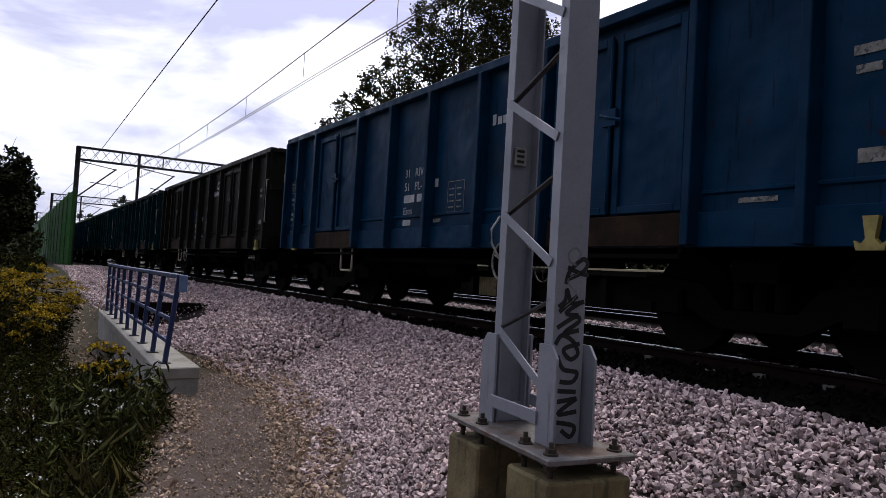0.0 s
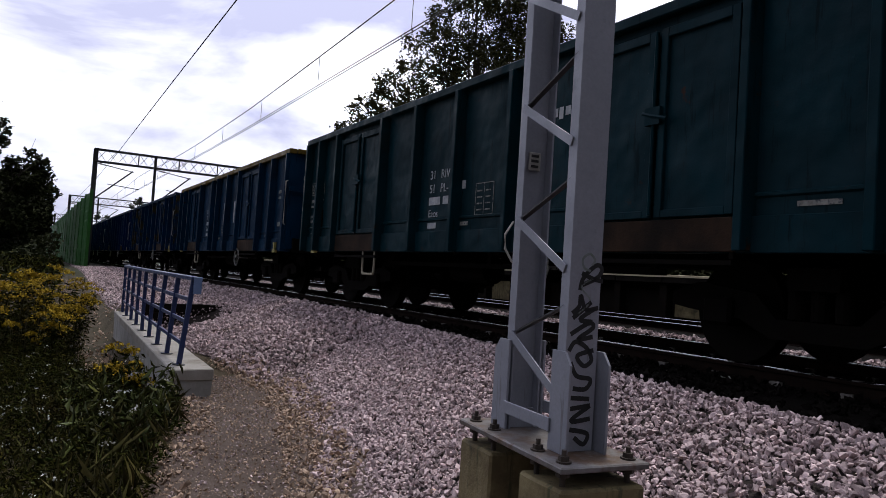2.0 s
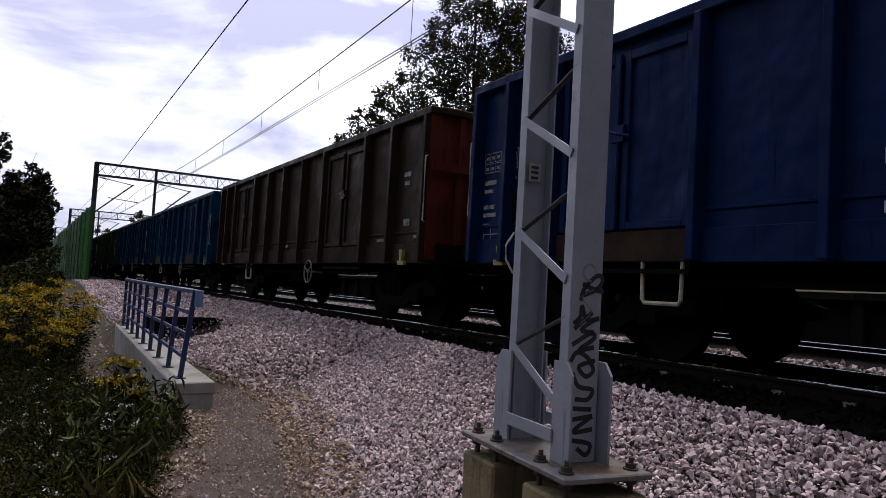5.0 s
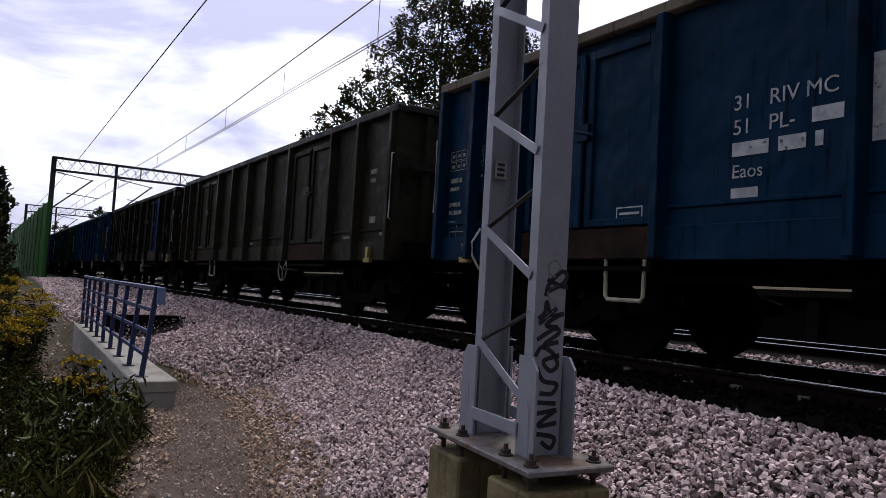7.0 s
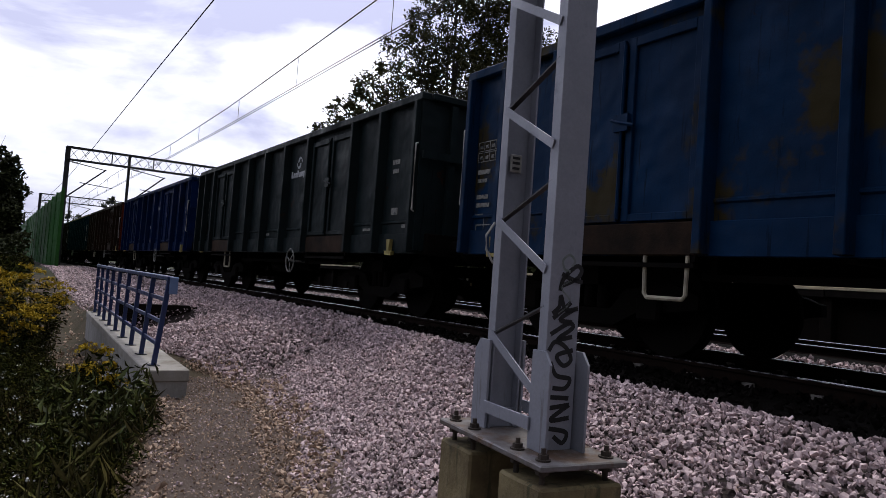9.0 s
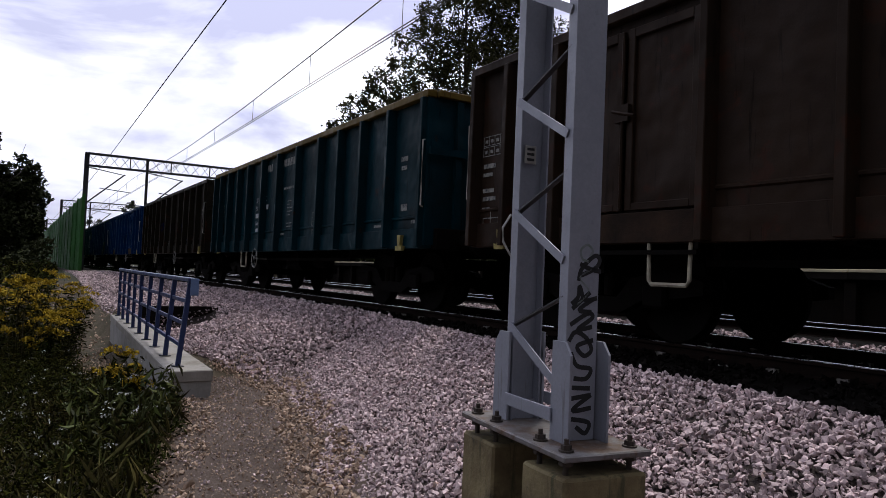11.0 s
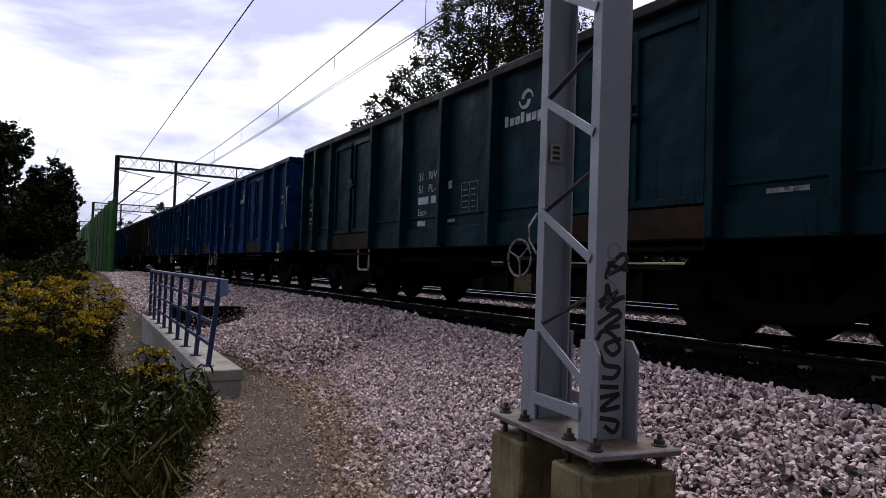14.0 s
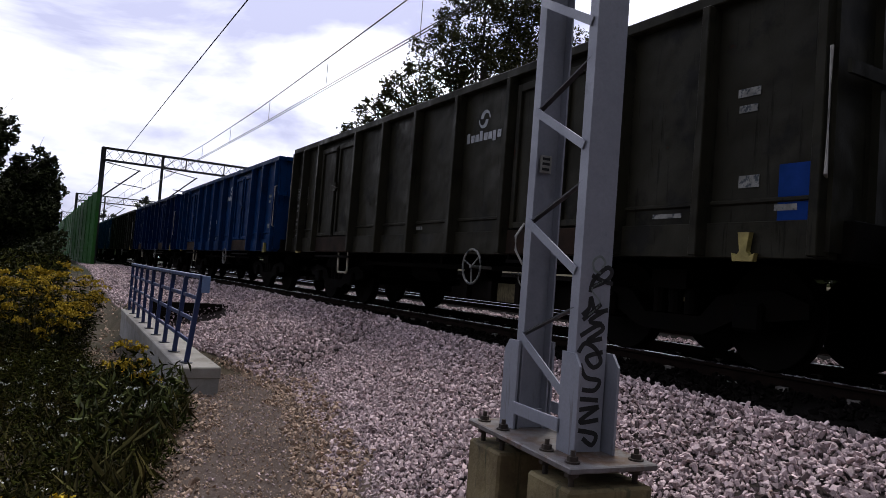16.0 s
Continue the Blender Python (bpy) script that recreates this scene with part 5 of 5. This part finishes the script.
for x, y in weed_spots(2300, -1.5, 17, -3.2, weed_edge, 41):
    g = ground_z(x, y)
    gap = weed_edge(y) - x
    h = (0.16 + 0.40 * rw.random()) * (0.4 + 0.75 * smooth(0, 1.1, gap)) * (1.35 if y > 9 else 1.0)
    k = int(46 + 38 * rw.random())
    u = rw.random(k) ** 0.8
    r = 0.05 + 0.10 * rw.random(k)
    a = rw.random(k) * 6.283
    lean = rw.normal(size=2) * 0.12 * h
    cent.append(np.stack([x + lean[0] * u + r * np.cos(a), y + lean[1] * u + r * np.sin(a), g + h * u], 1))
cent = np.concatenate(cent)
tagged(new("undergrowth", leaves("undergrowth", cent, 0.05, 0.013, LEAF_D, 42, 0.25)), "dense dark green weeds beside the footpath", "weeds", kind="stuff")
rough = np.stack([rw.uniform(-16, 1.9, 15000), rw.uniform(15.5, 46, 15000), np.zeros(15000)], 1)
rough[:, 2] = [ground_z(a, b) + 0.05 + rw.random() * (0.45 + 0.35 * noise.noise((a * 0.5, b * 0.5, 7))) for a, b, _ in rough]
rough = rough[rough[:, 0] < np.interp(rough[:, 1], [15, 20, 30, 46], [0.2, 0.6, 1.3, 1.9])]
tagged(new("rough_grass", leaves("rough_grass", rough, 0.30, 0.05, LEAF_D, 47, 0.5)), "rough dark green growth leading to the noise barrier", "weeds", kind="stuff")
fresh = []
for _ in range(90):
    y = rw.uniform(5.6, 9.6)
    x, g = weed_edge(y) - 0.05 - 0.9 * rw.random() ** 1.4, 0.0
    g, h = ground_z(x, y), rw.uniform(0.25, 0.62)
    u = rw.random(16)
    fresh.append(np.stack([x + rw.normal(size=16) * 0.05, y + rw.normal(size=16) * 0.05, g + 0.05 + h * u], 1))
tagged(new("tall_weeds", leaves("tall_weeds", np.concatenate(fresh), 0.15, 0.012, LEAF_L, 48, 1.0)), "fresh green leafy weeds at the foot of the concrete wall", "weeds", kind="stuff")
gr = []
for x, y in weed_spots(8500, -1.5, 16, -3.2, lambda y: weed_edge(y) + 0.05, 43):
    gr.append((x, y, ground_z(x, y) + 0.13 + 0.16 * rw.random()))
tagged(new("grass", leaves("grass", gr, 0.27, 0.007, LEAF_G, 44, 1.9, 0.12)), "dry green grass blades among the weeds", "grass", kind="stuff")
fl = []
for x, y in weed_spots(190, 4.6, 12, -2.2, lambda y: weed_edge(y) - 0.1, 45):
    c = np.array((x, y, ground_z(x, y) + 0.32 + 0.30 * rw.random()))
    for _ in range(7):
        fl.append(c + rw.normal(size=3) * (0.022, 0.022, 0.008))
tagged(new("white_flowers", leaves("white_flowers", fl, 0.021, 0.014, WHITE_F, 46, 0.2)), "tiny white daisy-like flower heads among the weeds", "flowers", kind="stuff")


def goldenrod(x, y, h, n, seed, label):
    """Leafy stems, each ending in arching yellow plumes."""
    rng = np.random.default_rng(seed)
    t = thing("goldenrod", label, "plant", "goldenrod clumps", at=pose(x, y, ground_z(x, y)))
    lf, fw = [], []
    for i in range(n):
        a, r = rng.random() * 6.283, (0.42 if h > 1 else 0.22) * rng.random() ** 0.6
        bx, by = 0.4 * r * math.cos(a), 0.4 * r * math.sin(a)
        tx, ty, tz = r * math.cos(a), r * math.sin(a), h * rng.uniform(0.55, 1.05)
        bm = bmesh.new()
        tube(bm, [(bx, by, 0), ((bx + tx) / 2 - 0.02, (by + ty) / 2, tz * 0.55), (tx, ty, tz)], 0.006, 4, 0.002)
        part("stem", bm, STEM, t)
        u = rng.random(46)
        lf.append(np.stack([bx + (tx - bx) * u, by + (ty - by) * u, 0.08 + tz * 0.9 * u], 1) + rng.normal(size=(46, 3)) * 0.045)
        for _ in range(5):
            b = rng.random() * 6.283
            ln = rng.uniform(0.10, 0.2)
            v = rng.random(24)
            fw.append(np.stack([tx + math.cos(b) * ln * v, ty + math.sin(b) * ln * v, tz - 0.02 + 0.13 * v * rng.uniform(0.2, 1.0) - 0.10 * v * v], 1) + rng.normal(size=(24, 3)) * 0.013)
    part("leaf_mass", leaves("leaf_mass", np.concatenate(lf), 0.10, 0.022, LEAF_D, seed + 1, 0.2), None, t, "narrow dark green leaves")["kind"] = "stuff"
    part("blossom", leaves("blossom", np.concatenate(fw), 0.034, 0.024, GOLD, seed + 2, 0.2), None, t, "arching golden-yellow plumes")["kind"] = "stuff"
    return t


SPOTS = [(0.5, 13.4, 1.68), (0.1, 12.5, 1.66), (0.85, 13.9, 1.50), (-0.4, 11.9, 1.68), (-0.9, 12.8, 1.72), (0.25, 14.8, 1.65), (-0.6, 14.4, 1.72), (-1.5, 11.8, 1.66), (0.55, 12.3, 1.2), (-1.7, 13.8, 1.75), (1.02, 8.1, 0.80), (-2.45, 4.0, 0.75), (0.0, 4.1, 0.5), (0.8, 15.2, 1.4)]
for i, (x, y, h) in enumerate(SPOTS):
    goldenrod(x, y, h, 15 if h > 1 else 8, 300 + 7 * i, "tall goldenrod clump with yellow plumes in the weedy dip" if h > 1 else "small goldenrod sprig with yellow plumes among weeds")


# ---- ballast stones: the nearest as pieces, the rest joined ----
order = np.argsort((near_p[:, 0] - 2.2) ** 2 + (near_p[:, 1] - 4.3) ** 2)
single, rest = order[:300], order[300:]
ROCK_ME = [raw_mesh("stone", [tuple(v) for v in rv], [tuple(f) for f in rf], STONE_PIECE) for rv, rf in ROCKS]
rot_s = rotations(np.random.default_rng(3), 300)
for j, i in enumerate(single):
    o = new("stone", ROCK_ME[j % len(ROCK_ME)])
    o.parent = bed
    o.matrix_basis = Matrix.Translation(near_p[i]) @ Matrix(rot_s[j].tolist()).to_4x4() @ Matrix.Scale(float(near_s[i]), 4)
for name, p_, s_, m_, lab, seed in (
        ("ballast_stones", np.concatenate([near_p[rest], mid_p, back_p]), np.concatenate([near_s[rest], mid_s, back_s]), STONE, "loose pink-grey crushed ballast stones", 61),
        ("far_ballast_stones", np.concatenate([far_p, ridge_p]), np.concatenate([far_s, ridge_s]), STONE, "pale ballast stones farther along the line", 62),
        ("stained_ballast_stones", dark_p, dark_s, STONE_DARK, "ballast stones between the rails, coloured dark for the train's shade", 63),
        ("soiled_stones", np.concatenate([edge_p, left_p, bank_p]), np.concatenate([edge_s, left_s, bank_s]), STONE_WARM, "brownish soiled stones strewn along the path edge", 64),
        ("path_pebbles", peb_p[:11000], peb_s[:11000], STONE_WARM, "small brown pebbles pressed into the footpath", 65),
        ("pale_path_pebbles", peb_p[11000:], peb_s[11000:], STONE, "small pale stone chips strewn on the footpath", 66)):
    tagged(new(name, heap(name, p_, s_, m_, seed)), lab, "stones", kind="stuff")


def motions():
    """The train runs by towards and past the camera at one speed."""
    times = [0, 1 / FPS, *(0.5 * k for k in range(1, 32)), 16 - 1 / FPS, 16]
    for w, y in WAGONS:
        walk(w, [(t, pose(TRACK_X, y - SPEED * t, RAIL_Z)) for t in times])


motions()
